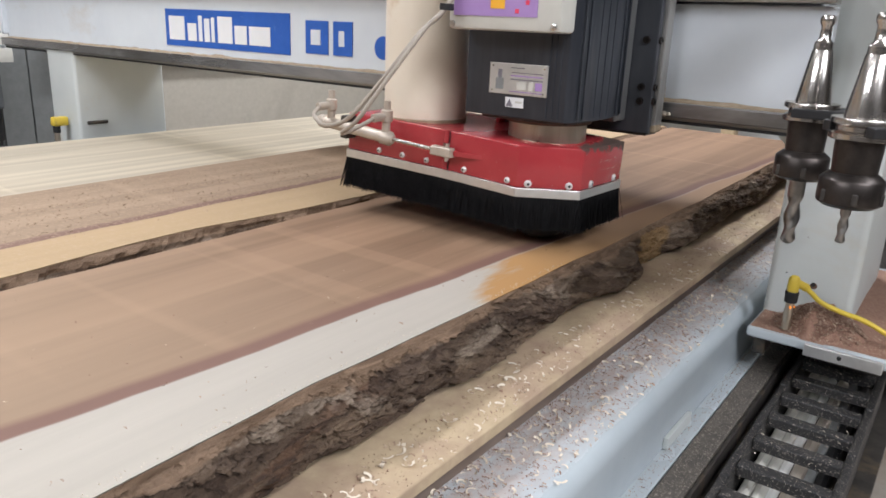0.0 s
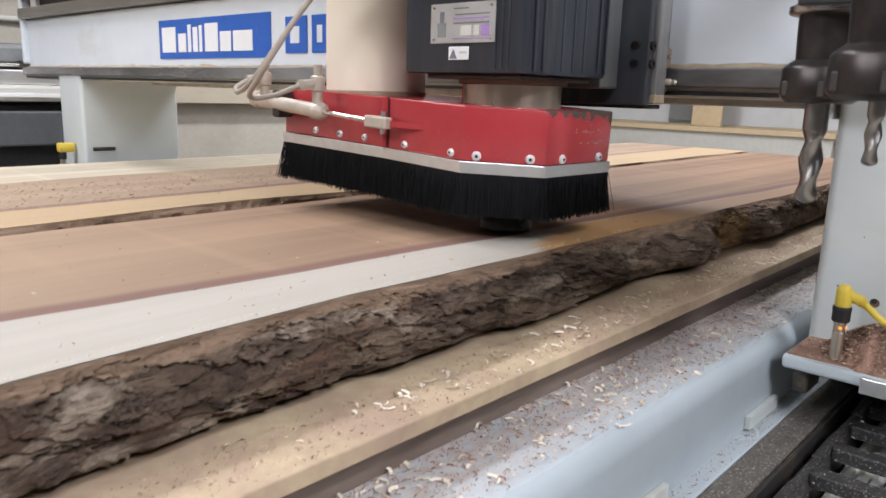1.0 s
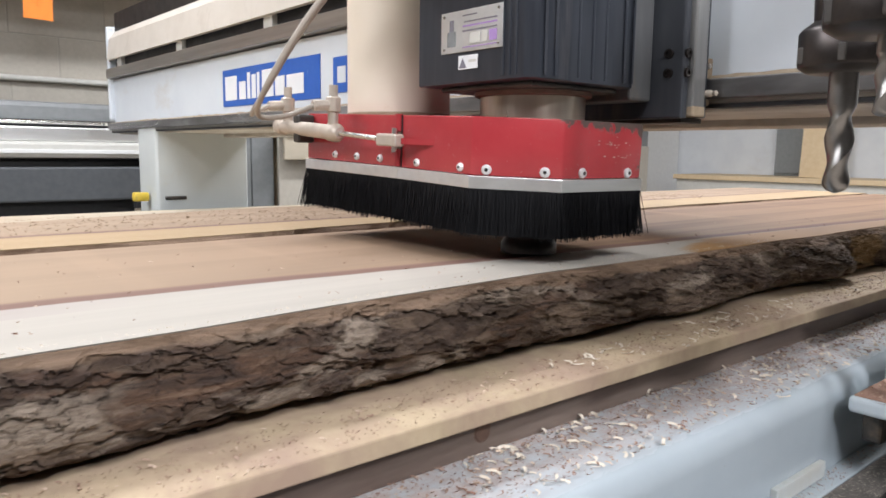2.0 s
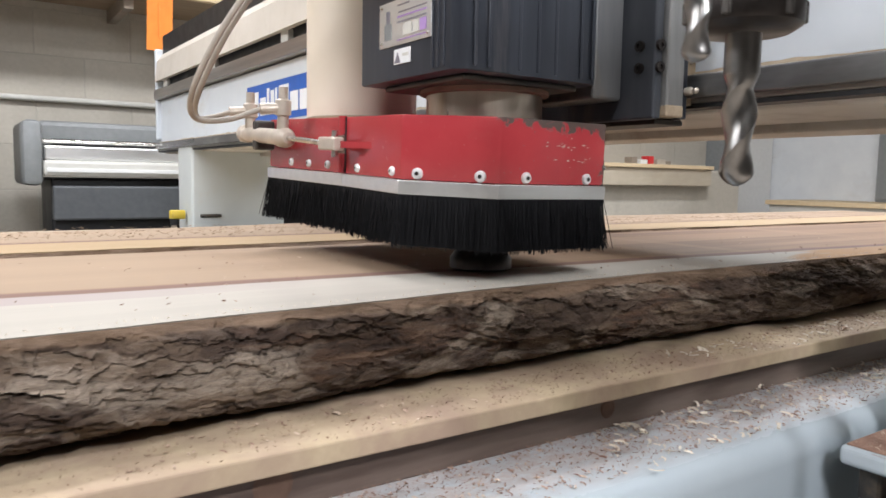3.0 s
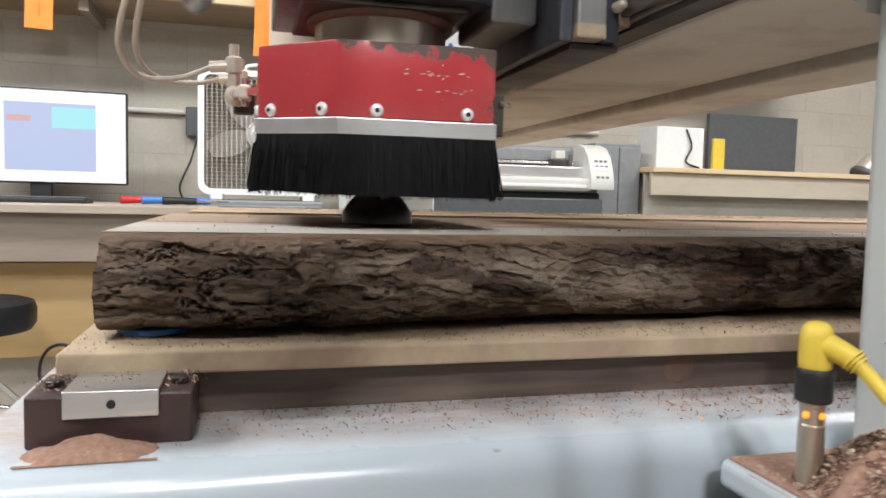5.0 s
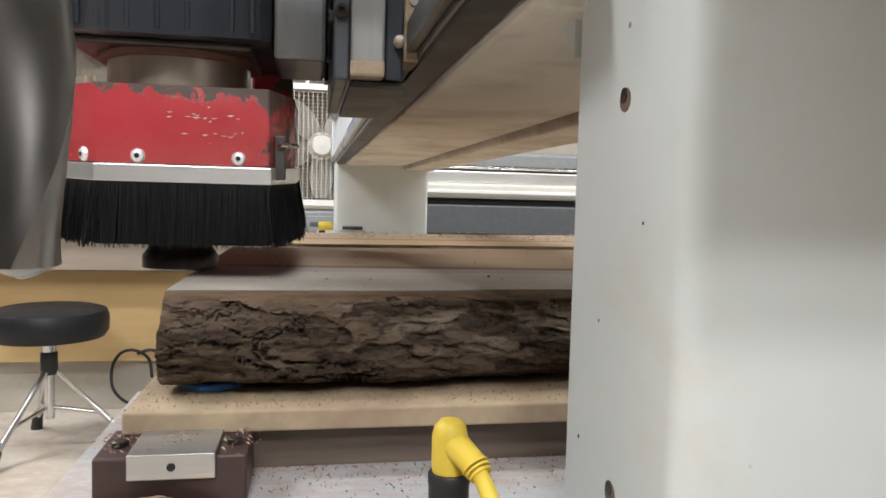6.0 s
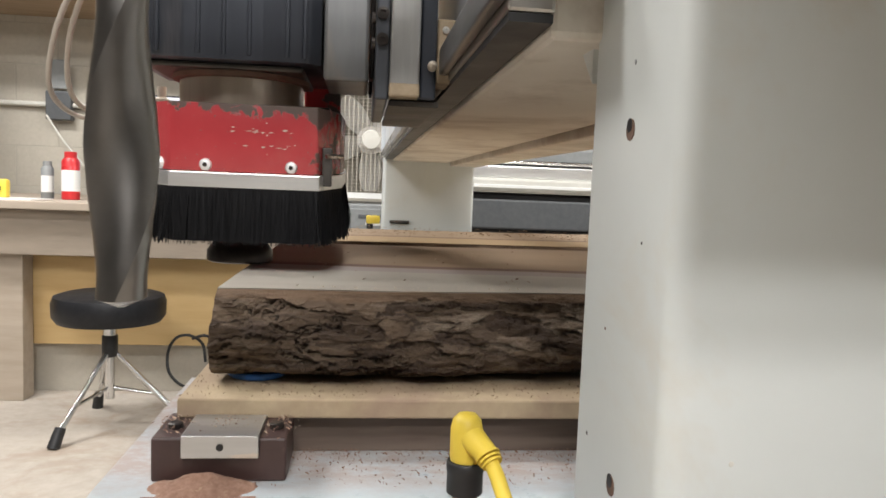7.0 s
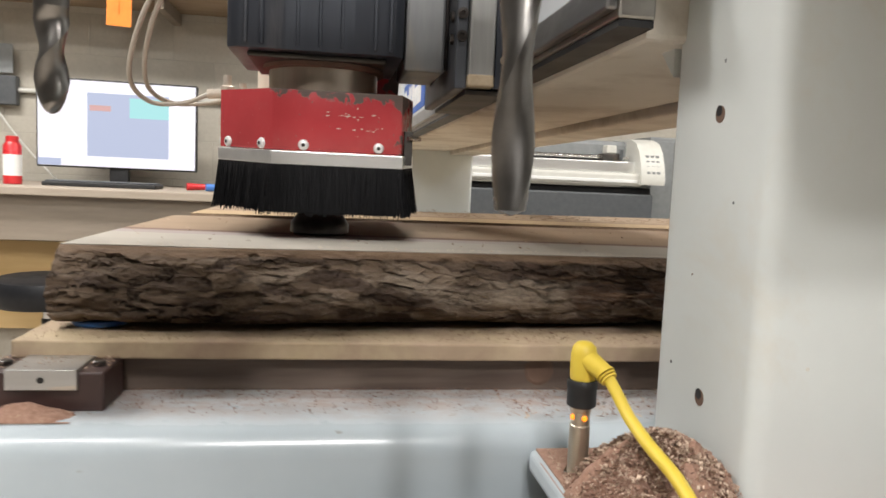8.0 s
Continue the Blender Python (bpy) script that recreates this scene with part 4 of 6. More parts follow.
def tool(name, label, x, y, tip, nut_z, bit_r, ball, lead, flute_to=None):
    """A taper tool holder with collet nut and cutter, hung by its flange."""
    ob = thing(name, label, "tool holder", (G0, 0, B), "tools in the carousel")
    f = 0.274
    part("cutter", twist_bit(tip, nut_z + 0.004, bit_r, ball, x, y, lead, flute_to), CARBIDE, ob, "spiral carbide cutter", smooth=True)
    nut = [(0.020, nut_z), (0.0245, nut_z + 0.003), (0.025, nut_z + 0.005), (0.025, nut_z + 0.022), (0.0235, nut_z + 0.024), (0.0185, nut_z + 0.028)]
    part("collet_nut", lathe(nut, (x, y, 0), 32), BLACK_OXIDE, ob, "black slotted collet nut", smooth=True)
    for k in range(6):
        a = math.pi / 3 * k + 0.3
        part("nut_slot", box(-0.0018, 0.0018, -0.0022, 0.0022, nut_z + 0.004, nut_z + 0.014, 0.001, turn=Matrix.Translation((x + 0.0245 * math.cos(a), y + 0.0245 * math.sin(a), 0))), DARK_METAL, ob)
    part("neck", lathe([(0.0175, nut_z + 0.028), (0.0185, f - 0.006), (0.0185, f)], (x, y, 0), 28), BLACK_OXIDE, ob, smooth=True)
    flange = [(0.0235, f), (0.025, f + 0.001), (0.025, f + 0.005), (0.0205, f + 0.0075), (0.0205, f + 0.0105), (0.025, f + 0.013), (0.025, f + 0.0165), (0.0245, f + 0.0175), (0.0162, f + 0.018)]
    part("flange", lathe(flange, (x, y, 0), 36), TOOL_STEEL, ob, "ground steel flange", smooth=True)
    part("taper", lathe([(0.0159, f + 0.018), (0.0159, f + 0.02), (0.0092, f + 0.066), (0.0085, f + 0.067)], (x, y, 0), 36), TOOL_STEEL, ob, "polished steel taper", smooth=True)
    part("pull_stud", lathe([(0.0085, f + 0.067), (0.0085, f + 0.073), (0.0052, f + 0.077), (0.0048, f + 0.088), (0.0068, f + 0.092), (0.0068, f + 0.096), (0.005, f + 0.0985)], (x, y, 0), 20), TOOL_STEEL, ob, smooth=True)
    return ob


tool_a = tool("tool_holder", "steel taper tool holder with long ball-nose cutter", -0.119, -0.165, 0.149, 0.217, 0.0078, 0.008, 0.055)
tool_b = tool("tool_holder", "steel taper tool holder with slim spiral cutter", -0.231, -0.225, 0.186, 0.219, 0.0042, 0.003, 0.03, 0.212)
tool_c = tool("tool_holder", "steel taper tool holder with long straight cutter", 0.069, -0.329, 0.1155, 0.222, 0.0066, 0.002, 0.1, 0.2)

# ---- spindle head: moves with the gantry and across it ----
H0 = (G0, between(HEAD_Y, 0), B)
head = thing("spindle_head", "router spindle head with dark motor and carriage", "spindle head", H0)
mot = [(-0.083, 0.150), (-0.073, 0.142), (-0.03, 0.140), (0.03, 0.140), (0.068, 0.142), (0.077, 0.15), (0.077, 0.30), (-0.083, 0.30)]
motor = part("motor", prism(mot, 0.2365, 0.62, 0.002), MOTOR, head, "finned dark anodised spindle motor", smooth=True)
for fx in (-0.066, -0.052, -0.02, 0.0, 0.02, 0.05, 0.064):
    part("fin", box(fx - 0.0018, fx + 0.0018, 0.1392, 0.1408, 0.24, 0.62, 0.001), MOTOR, motor)
for fy in (0.16, 0.168, 0.176):
    part("fin", box(-0.0842, -0.0825, fy - 0.0015, fy + 0.0015, 0.24, 0.62, 0.0006), MOTOR, motor)
part("motor_base", prism([(-0.066, 0.156), (0.062, 0.156), (0.062, 0.284), (-0.066, 0.284)], 0.231, 0.2362, 0.002), DARK_METAL, head, "brown dusty motor base")
part("nose_flange", lathe([(0.057, 0.2262), (0.06, 0.227), (0.06, 0.2308)], (0.003, 0.218, 0), 40), RUST, head, smooth=True)
part("nose", lathe([(0.054, 0.15), (0.054, 0.226)], (0.003, 0.218, 0), 44), NOSE_STEEL, head, "bare steel spindle nose", smooth=True)
part("arbor", lathe([(0.012, 0.095), (0.012, 0.15)], (0.003, 0.218, 0), 20), BLACK_OXIDE, head)
part("cutter", lathe([(0.026, 0.0655), (0.0295, 0.067), (0.0295, 0.076), (0.024, 0.084), (0.013, 0.096)], (0.003, 0.218, 0), 36), BLACK_OXIDE, head, "dark surfacing cutter", smooth=True)
# carriage between the motor and the beam
part("carriage_block", box(0.0785, 0.116, 0.152, 0.25, 0.226, 0.62, 0.003), CARRIAGE, head, "dusty grey carriage block")
part("carriage_plate", box(0.121, 0.132, 0.118, 0.34, 0.2085, 0.62, 0.002), BLUE_STEEL, head, "dark blue-grey carriage plate")
part("bearing_rail", box(0.1165, 0.1205, 0.16, 0.18, 0.23, 0.62, 0.002), BLACK_OXIDE, head)
part("bearing_rail", box(0.1165, 0.1205, 0.27, 0.3, 0.23, 0.62, 0.002), BLACK_OXIDE, head)
part("side_cover", box(0.1325, 0.156, 0.112, 0.14, 0.212, 0.62, 0.002), DULL_STEEL, head, "dusty grey steel side cover")
part("cover_foot", box(0.1322, 0.1563, 0.1115, 0.1405, 0.2105, 0.222, 0.002), TAN_DUST, head, "tan dust caked on the cover's foot")
part("side_plate", box(0.1565, 0.1695, 0.118, 0.35, 0.21, 0.62, 0.002), MOTOR, head, "blue-grey steel side plate")
part("bearing_cap", box(0.1697, 0.186, 0.122, 0.16, 0.224, 0.275, 0.002), TAN_DUST, head, "dusty bearing end cap")
part("cap_screw", lathe([(0.0028, 0), (0.0028, 0.0016), (0.0012, 0.0018), (0.0012, 0.0006)], (0.1765, 0.1218, 0.266), 12, None, pose(0, 0, 0, 90)), BRIGHT, head)
part("lower_bracket", box(0.1325, 0.173, 0.125, 0.33, 0.2045, 0.2095, 0.001), DARK_METAL, head, "dusty steel bracket under the bearings")
part("bearing_block", box(0.145, 0.1555, 0.145, 0.19, 0.222, 0.262, 0.003), NOSE_STEEL, head)
part("bearing_block", box(0.145, 0.1555, 0.27, 0.33, 0.222, 0.262, 0.003), NOSE_STEEL, head)
part("grease_nipple", lathe([(0.004, 0), (0.004, 0.006), (0.0025, 0.008), (0.003, 0.012), (0.001, 0.014)], (0.166, 0.1175, 0.236), 12, None, pose(0, 0, 0, 90)), FITTING, head, smooth=True)
for bz in (0.255, 0.275, 0.34, 0.40):
    part("bolt", lathe([(0.005, 0), (0.005, 0.003), (0.0025, 0.0032), (0.0025, 0.0015)], (0.126, 0.1178, bz), 14, None, pose(0, 0, 0, 90)), BLACK_OXIDE, head)
    part("bolt", lathe([(0.005, 0), (0.005, 0.003), (0.0025, 0.0032), (0.0025, 0.0015)], (0.1207, 0.135, bz), 14, None, pose(0, 0, 0, 0, -90)), BLACK_OXIDE, head)

# rating plate, warning label and control box on the motor's side
name_plate = part("rating_plate", box(-0.0848, -0.0836, 0.176, 0.262, 0.266, 0.305, 0.0004), ALUMINIUM, head, "printed aluminium rating plate")
for y0, y1, z0, z1, mat in ((0.183, 0.193, 0.273, 0.283, PURPLE), (0.196, 0.203, 0.273, 0.283, LIGHT_GREY), (0.206, 0.22, 0.273, 0.283, LIGHT_GREY), (0.183, 0.23, 0.2845, 0.286, INK),
                            (0.183, 0.23, 0.289, 0.2905, PURPLE), (0.183, 0.228, 0.293, 0.2942, INK), (0.21, 0.23, 0.299, 0.3002, INK), (0.24, 0.252, 0.272, 0.286, GREY_PLASTIC), (0.243, 0.249, 0.286, 0.297, INK), (0.183, 0.23, 0.2695, 0.2705, PURPLE)):
    part("print_bar", box(-0.0852, -0.0849, y0, y1, z0, z1), mat, name_plate)
for y, z in ((0.181, 0.27), (0.181, 0.301), (0.257, 0.27), (0.257, 0.301)):
    part("plate_rivet", lathe([(0.0016, 0), (0.001, 0.0012)], (-0.0849, y, z), 10, None, pose(0, 0, 0, 0, -90)), BRIGHT, name_plate)
warn = part("warning_label", box(-0.0846, -0.0836, 0.209, 0.236, 0.2495, 0.2625, 0.0002), WHITE_INK, head, "small white warning label")
tri = bmesh.new()
tri.faces.new([tri.verts.new((-0.0848, y, z)) for y, z in ((0.235, 0.2505), (0.224, 0.2505), (0.2295, 0.2605))])
part("warning_triangle", tri, INK, warn)
part("print_bar", box(-0.085, -0.0847, 0.211, 0.221, 0.2555, 0.258), LIGHT_GREY, warn)
cbox = part("control_box", box(-0.124, -0.0856, 0.143, 0.305, 0.344, 0.44, 0.006), LIGHT_GREY, head, "grey control box with purple front label", smooth=True)
part("front_label", box(-0.1254, -0.1242, 0.175, 0.295, 0.361, 0.436), PURPLE, cbox)
part("label_mark", box(-0.126, -0.1255, 0.22, 0.24, 0.37, 0.386), AMBER_INK, cbox)
for y0, z0 in ((0.2, 0.365), (0.186, 0.375)):
    part("label_mark", box(-0.126, -0.1255, y0, y0 + 0.005, z0, z0 + 0.005), RED_INK, cbox)
for y, z in ((0.152, 0.351), (0.297, 0.351)):
    part("box_screw", lathe([(0.004, 0), (0.004, 0.0015), (0.002, 0.002)], (-0.1242, y, z), 14, None, pose(0, 0, 0, 0, -90)), BRIGHT, cbox)

# dust pipe
part("dust_pipe", lathe([(0.062, 0.2045), (0.062, 0.62)], (-0.02, 0.417, 0), 44), CREAM, head, "cream plastic dust extraction pipe", smooth=True)

part("pipe_joint", lathe([(0.0632, 0.2085), (0.0632, 0.2145), (0.0622, 0.2155)], (-0.02, 0.417, 0), 44), TAN_DUST, head, "dusty joint ring at the pipe's foot", smooth=True)

# red dust hood
hood = thing("dust_hood", "worn red sheet-metal dust hood with black brush skirt", "dust hood", H0)
OUT = [(0.077, 0.1353), (0.093, 0.204), (0.093, 0.35), (0.088, 0.5052), (-0.0966, 0.5052), (-0.0892, 0.3255), (-0.0955, 0.2052), (-0.0405, 0.1396)]


def inset(outline, d):
    c = Vector((sum(p[0] for p in outline) / len(outline), sum(p[1] for p in outline) / len(outline)))
    res = []
    n = len(outline)
    for k in range(n):
        p, q, r = (Vector(outline[(k + j) % n]) for j in (-1, 0, 1))
        e1, e2 = (q - p).normalized(), (r - q).normalized()
        n1, n2 = Vector((-e1.y, e1.x)), Vector((-e2.y, e2.x))
        if n1.dot(c - q) < 0:
            n1, n2 = -n1, -n2
        b = (n1 + n2).normalized()
        res.append(tuple(q + b * d / max(0.4, b.dot(n1))))
    return res


part("shell", prism(OUT, 0.149, 0.204, 0.0016), RED, hood, "worn red enamelled shell", smooth=True)
for hz, hm in ((0.15, RED), (0.1685, RUST), (0.1875, RED)):
    part("hinge_knuckle", rod((-0.091, 0.3255, hz), (-0.091, 0.3255, hz + 0.0175), 0.0042), hm, hood, "red painted hinge knuckle" if hm is RED else "bare brown hinge knuckle", smooth=True)
part("shell_seam", box(-0.0905, -0.088, 0.3198, 0.3212, 0.1495, 0.2035), BLACK, hood)
part("rear_plate", box(0.03, 0.082, 0.215, 0.285, 0.2045, 0.209, 0.001), DARK_METAL, hood, "dark folded plate")
part("red_bracket", box(0.05, 0.088, 0.33, 0.337, 0.2035, 0.258, 0.002), RED, hood, "upright red bracket with a bolt hole")
part("bracket_hole", lathe([(0.004, 0), (0.004, 0.0006)], (0.079, 0.3299, 0.249), 14, None, pose(0, 0, 0, 90)), FAN_WHITE, hood)
part("latch", box(0.080, 0.088, 0.145, 0.155, 0.14, 0.172, 0.001), DARK_METAL, hood, "small steel latch")
part("latch", rod((0.084, 0.142, 0.165), (0.096, 0.158, 0.165), 0.002), BRIGHT, hood)
EDGES = list(zip(OUT, OUT[1:] + OUT[:1]))
rng = random.Random(5)
GROWN = inset(OUT, -0.002)
INNER = inset(OUT, 0.009)
for k in range(len(OUT)):
    p, q = Vector(GROWN[k]), Vector(GROWN[(k + 1) % len(OUT)])
    pi, qi = Vector(INNER[k]), Vector(INNER[(k + 1) % len(OUT)])
    part("clamp_strip", prism([tuple(p), tuple(q), tuple(q + (qi - q) * 0.3), tuple(p + (pi - p) * 0.3)], 0.1365, 0.1485, 0.0006), ALUMINIUM, hood, "bright aluminium clamp strip")
    # bristles: a dense core and loose strands in front of it
    bm = prism([tuple(p.lerp(pi, 0.45)), tuple(q.lerp(qi, 0.45)), tuple(qi), tuple(pi)], 0.092, 0.1366)
    along = q - p
    out = Vector((along.y, -along.x)).normalized()
    if out.dot(Vector((0.0, 0.33)) - p) > 0:
        out = -out
    count = int(along.length / 0.00062)
    for i in range(count):
        for depth in (0.0, 0.25):
            u = min(0.995, max(0.005, (i + rng.random()) / count))
            base = p.lerp(q, u) + (pi.lerp(qi, u) - p.lerp(q, u)) * (depth + 0.05)
            splay = 0.011 * max(0, 0.14 - min(u, 1 - u)) / 0.14 * (-1 if u < 0.5 else 1)
            tuft = noise.noise(Vector((u * along.length * 90, k * 7.3, 0)))
            lean = along.normalized() * (rng.gauss(0, 0.0014) + 0.003 * tuft + splay * rng.random()) + out * (0.0025 + 0.002 * tuft + abs(rng.gauss(0, 0.0022)))
            w = along.normalized() * 0.00028
            z1 = 0.0895 + rng.random() * 0.005 + 0.003 * tuft
            v = [bm.verts.new((*(base - w), 0.1366)), bm.verts.new((*(base + w), 0.1366)), bm.verts.new((*(base + lean + w * 0.6), z1)), bm.verts.new((*(base + lean - w * 0.6), z1)),
                 bm.verts.new((*(base - out * 0.0006), 0.1366)), bm.verts.new((*(base + lean - out * 0.0005), z1))]
            bm.faces.new((v[0], v[1], v[2], v[3]))
            bm.faces.new((v[1], v[4], v[5], v[2]))
            bm.faces.new((v[4], v[0], v[3], v[5]))
    tagged(part("brush_skirt", bm, BRISTLE, hood, "black nylon brush bristles"), kind="stuff")


def rivet_on(k, u, z, r=0.005):
    """A rivet at the share u of the outline's side k."""
    p, q = Vector(OUT[k]), Vector(OUT[(k + 1) % len(OUT)])
    way = q - p
    out = Vector((-way.y, way.x)).normalized()
    if out.dot(Vector((0.0, 0.33)) - p) > 0:
        out = -out
    at = p + way * u + out * 0.0004
    screw(hood, (at.x, at.y, z), (out.x, out.y, 0), r)


for k, shares, z, r in ((7, (0.24, 0.82), 0.1545, 0.005), (6, (0.18, 0.82), 0.1545, 0.005), (5, (0.28, 0.88), 0.1555, 0.0042), (4, (0.34, 0.58, 0.82), 0.1565, 0.0042)):
    for u in shares:
        rivet_on(k, u, z, r)
scr = bmesh.new()
rs = random.Random(8)
for i in range(26):
    cx, cz = rs.choice(((0.035, 0.182), (0.045, 0.17), (0.02, 0.183))), 0
    x, z = cx[0] + rs.gauss(0, 0.012), cx[1] + rs.gauss(0, 0.002)
    w, h = rs.uniform(0.0006, 0.0034), rs.uniform(0.0002, 0.0007)
    if -0.03 < x < 0.068:
        scr.faces.new([scr.verts.new((x + a, 0.1393 - 0.0366 * (x + a + 0.0405) - 0.0002, z + b)) for a, b in ((-w, 0), (0, -h), (w, 0.6 * h), (0, h))])
tagged(part("paint_scratches", scr, FITTING, hood, "pale scratches in the red paint"), kind="stuff")

# pneumatic cylinder that swings the hood, with fittings and hoses
cyl = thing("air_cylinder", "dusty pneumatic cylinder with push-in fittings and hoses", "air cylinder", H0)
A0, A1 = Vector((-0.113, 0.548, 0.187)), Vector((-0.117, 0.4, 0.182))
part("barrel", lathe([(0.0095, 0), (0.0105, 0.002), (0.0105, 0.012), (0.0085, 0.014), (0.0085, 0.126), (0.0105, 0.128), (0.0105, 0.142), (0.006, 0.148)], A0, 22, None,
                    (A1 - A0).to_track_quat("Z", "Y").to_matrix().to_4x4()), FITTING, cyl, "dusty cylinder barrel", smooth=True)
part("piston_rod", rod(A1, (-0.107, 0.335, 0.178), 0.0028), BRIGHT, cyl)
part("clevis", box(-0.112, -0.1, 0.303, 0.338, 0.171, 0.184, 0.002), FITTING, cyl)
part("clevis_pin", rod((-0.106, 0.312, 0.165), (-0.106, 0.312, 0.19), 0.003), BRIGHT, cyl)
part("pull_tab", prism([(-0.109, 0.318), (-0.101, 0.318), (-0.0885, 0.262), (-0.0885, 0.25)], 0.174, 0.18), RED, cyl, "red welded tab")
for fy, fx in ((0.527, -0.113), (0.413, -0.118)):
    part("valve", lathe([(0.006, 0), (0.006, 0.014), (0.0085, 0.015), (0.0085, 0.03), (0.005, 0.032), (0.005, 0.044)], (fx, fy, 0.191), 16), FITTING, cyl, smooth=True)
    part("elbow", rod((fx, fy, 0.213), (fx - 0.024, fy + 0.004, 0.211), 0.006), FITTING, cyl)
part("mounting_ear", box(-0.12, -0.097, 0.488, 0.502, 0.168, 0.202, 0.003), DARK_METAL, cyl)
part("hose", tube([(-0.135, 0.531, 0.211), (-0.163, 0.512, 0.203), (-0.196, 0.455, 0.2), (-0.211, 0.398, 0.22), (-0.196, 0.354, 0.276), (-0.163, 0.325, 0.335), (-0.139, 0.31, 0.362), (-0.122, 0.282, 0.44), (-0.11, 0.262, 0.6)], 0.0029, 10), HOSE, cyl, "dusty grey air hose", smooth=True)
part("hose", tube([(-0.14, 0.417, 0.211), (-0.175, 0.422, 0.198), (-0.211, 0.41, 0.198), (-0.223, 0.37, 0.224), (-0.203, 0.338, 0.281), (-0.168, 0.316, 0.338), (-0.139, 0.303, 0.37), (-0.114, 0.275, 0.44), (-0.1, 0.254, 0.6)], 0.0029, 10), HOSE, cyl, "dusty grey air hose", smooth=True)
part("hose_tie", lathe([(0.009, 0), (0.009, 0.008)], (-0.139, 0.306, 0.362), 12), BLACK, cyl)

# ---- cable chain beside the table ----
chain = thing("cable_chain", "open black cable chain full of grey cables", "cable chain")
part("trough", box(0.1, 3.0, -0.285, -0.138, -0.2, -0.19, 0.001), DARK_METAL, chain)
for k in range(int((1.62 - 0.15) / 0.073)):
    x = 1.615 - 0.073 * k
    part("rung", box(x - 0.010, x + 0.010, -0.252, -0.152, -0.145, -0.13, 0.002), CHAIN_BLACK, chain)
    for y in (-0.257, -0.146):
        part("side_link", box(x - 0.039, x + 0.039, y - 0.0055, y + 0.0055, -0.188, -0.134 + (0.003 if k % 2 else 0), 0.003), CHAIN_BLACK, chain)
for k, (cy, r, mat) in enumerate(((-0.236, 0.008, BLACK), (-0.222, 0.006, GREY_PLASTIC), (-0.208, 0.008, HOSE), (-0.193, 0.006, FAN_WHITE), (-0.181, 0.008, LIGHT_GREY), (-0.166, 0.008, LIGHT_GREY))):
    part("cable", tube([(0.1, cy, -0.172), (0.5, cy + 0.003, -0.17), (0.9, cy - 0.002, -0.172), (1.3, cy + 0.002, -0.17), (1.66, cy, -0.172)], r, 8), mat, chain, smooth=True)

# ---- workbench with the computer ----
bench = thing("workbench", "long plywood workbench with yellow panel below", "workbench", (0, 0, 0))
BT = B + 0.035
part("bench_top", box(-3.2, -0.02, 2.32, 3.36, BT - 0.03, BT, 0.003), APRON, bench)
# Darker board colour stands for the shade in the recess below the top.
part("apron_shade", box(-3.2, -0.02, 2.36, 2.4, BT - 0.2, BT - 0.031, 0.003), DARK_WOOD, bench)
part("panel", box(-3.2, 0.0, 2.51, 2.54, 0.2, BT - 0.215, 0.003), PLY, bench, "yellow plywood panel")
for lx in (-1.19, -0.1, -2.4):
    part("post", box(lx - 0.045, lx + 0.045, 2.41, 2.5, 0, BT - 0.031, 0.003), APRON, bench)
# Sheet added in front of the wall, where the lamps can reach it.
part("kick_board", box(-3.2, 0.0, 2.56, 2.58, 0.0, 0.2, 0.002), BLOCK, bench, "grey sheet standing in for the wall under the bench")
loop = thing("cable_loop", "loose black cable loop hanging under the bench", "cable", (-0.58, 2.49, 0.14))
part("cable", tube([(0.09 * math.cos(a) + 0.01 * a, 0.01 * math.sin(3 * a), 0.11 * math.sin(a)) for a in [0.7 * k for k in range(13)]], 0.006, 8), BLACK, loop, smooth=True)
mon = thing("monitor", "wide computer monitor showing a bright program window", "monitor", (-0.76, 3.02, BT))
turn = pose(0, 0, 0, 0, 0, 3)
case = part("screen_case", box(-0.345, 0.345, 0.0, 0.035, 0.075, 0.475, 0.006, turn=turn), BLACK, mon)
part("screen", box(-0.337, 0.337, -0.003, -0.0005, 0.083, 0.467, turn=turn), SCREEN, mon, "bright white screen")
part("window_pane", box(-0.13, 0.22, -0.0045, -0.0035, 0.13, 0.415, turn=turn), SCREEN_BLUE, mon)
part("window_band", box(0.05, 0.22, -0.0055, -0.0047, 0.31, 0.40, turn=turn), SCREEN_CYAN, mon)
part("window_mark", box(-0.12, -0.03, -0.0055, -0.0047, 0.335, 0.36, turn=turn), SCREEN_PINK, mon)
part("task_bar", box(-0.337, -0.24, -0.0045, -0.0035, 0.084, 0.115, turn=turn), SCREEN_BLUE, mon)
part("stand", box(-0.04, 0.04, 0.01, 0.05, 0.005, 0.09, 0.003), BLACK, mon)
part("stand_base", box(-0.14, 0.14, -0.06, 0.12, 0.0, 0.012, 0.005), BLACK, mon)
keys = thing("keyboard", "black computer keyboard on the bench", "keyboard", (-0.72, 2.68, BT))
part("case", box(-0.22, 0.22, -0.07, 0.07, 0, 0.018, 0.004), BLACK, keys)
for r in range(4):
    part("key_row", box(-0.21, 0.21, -0.06 + 0.031 * r, -0.035 + 0.031 * r, 0.0185, 0.024, 0.002), DARK_GREY, keys)


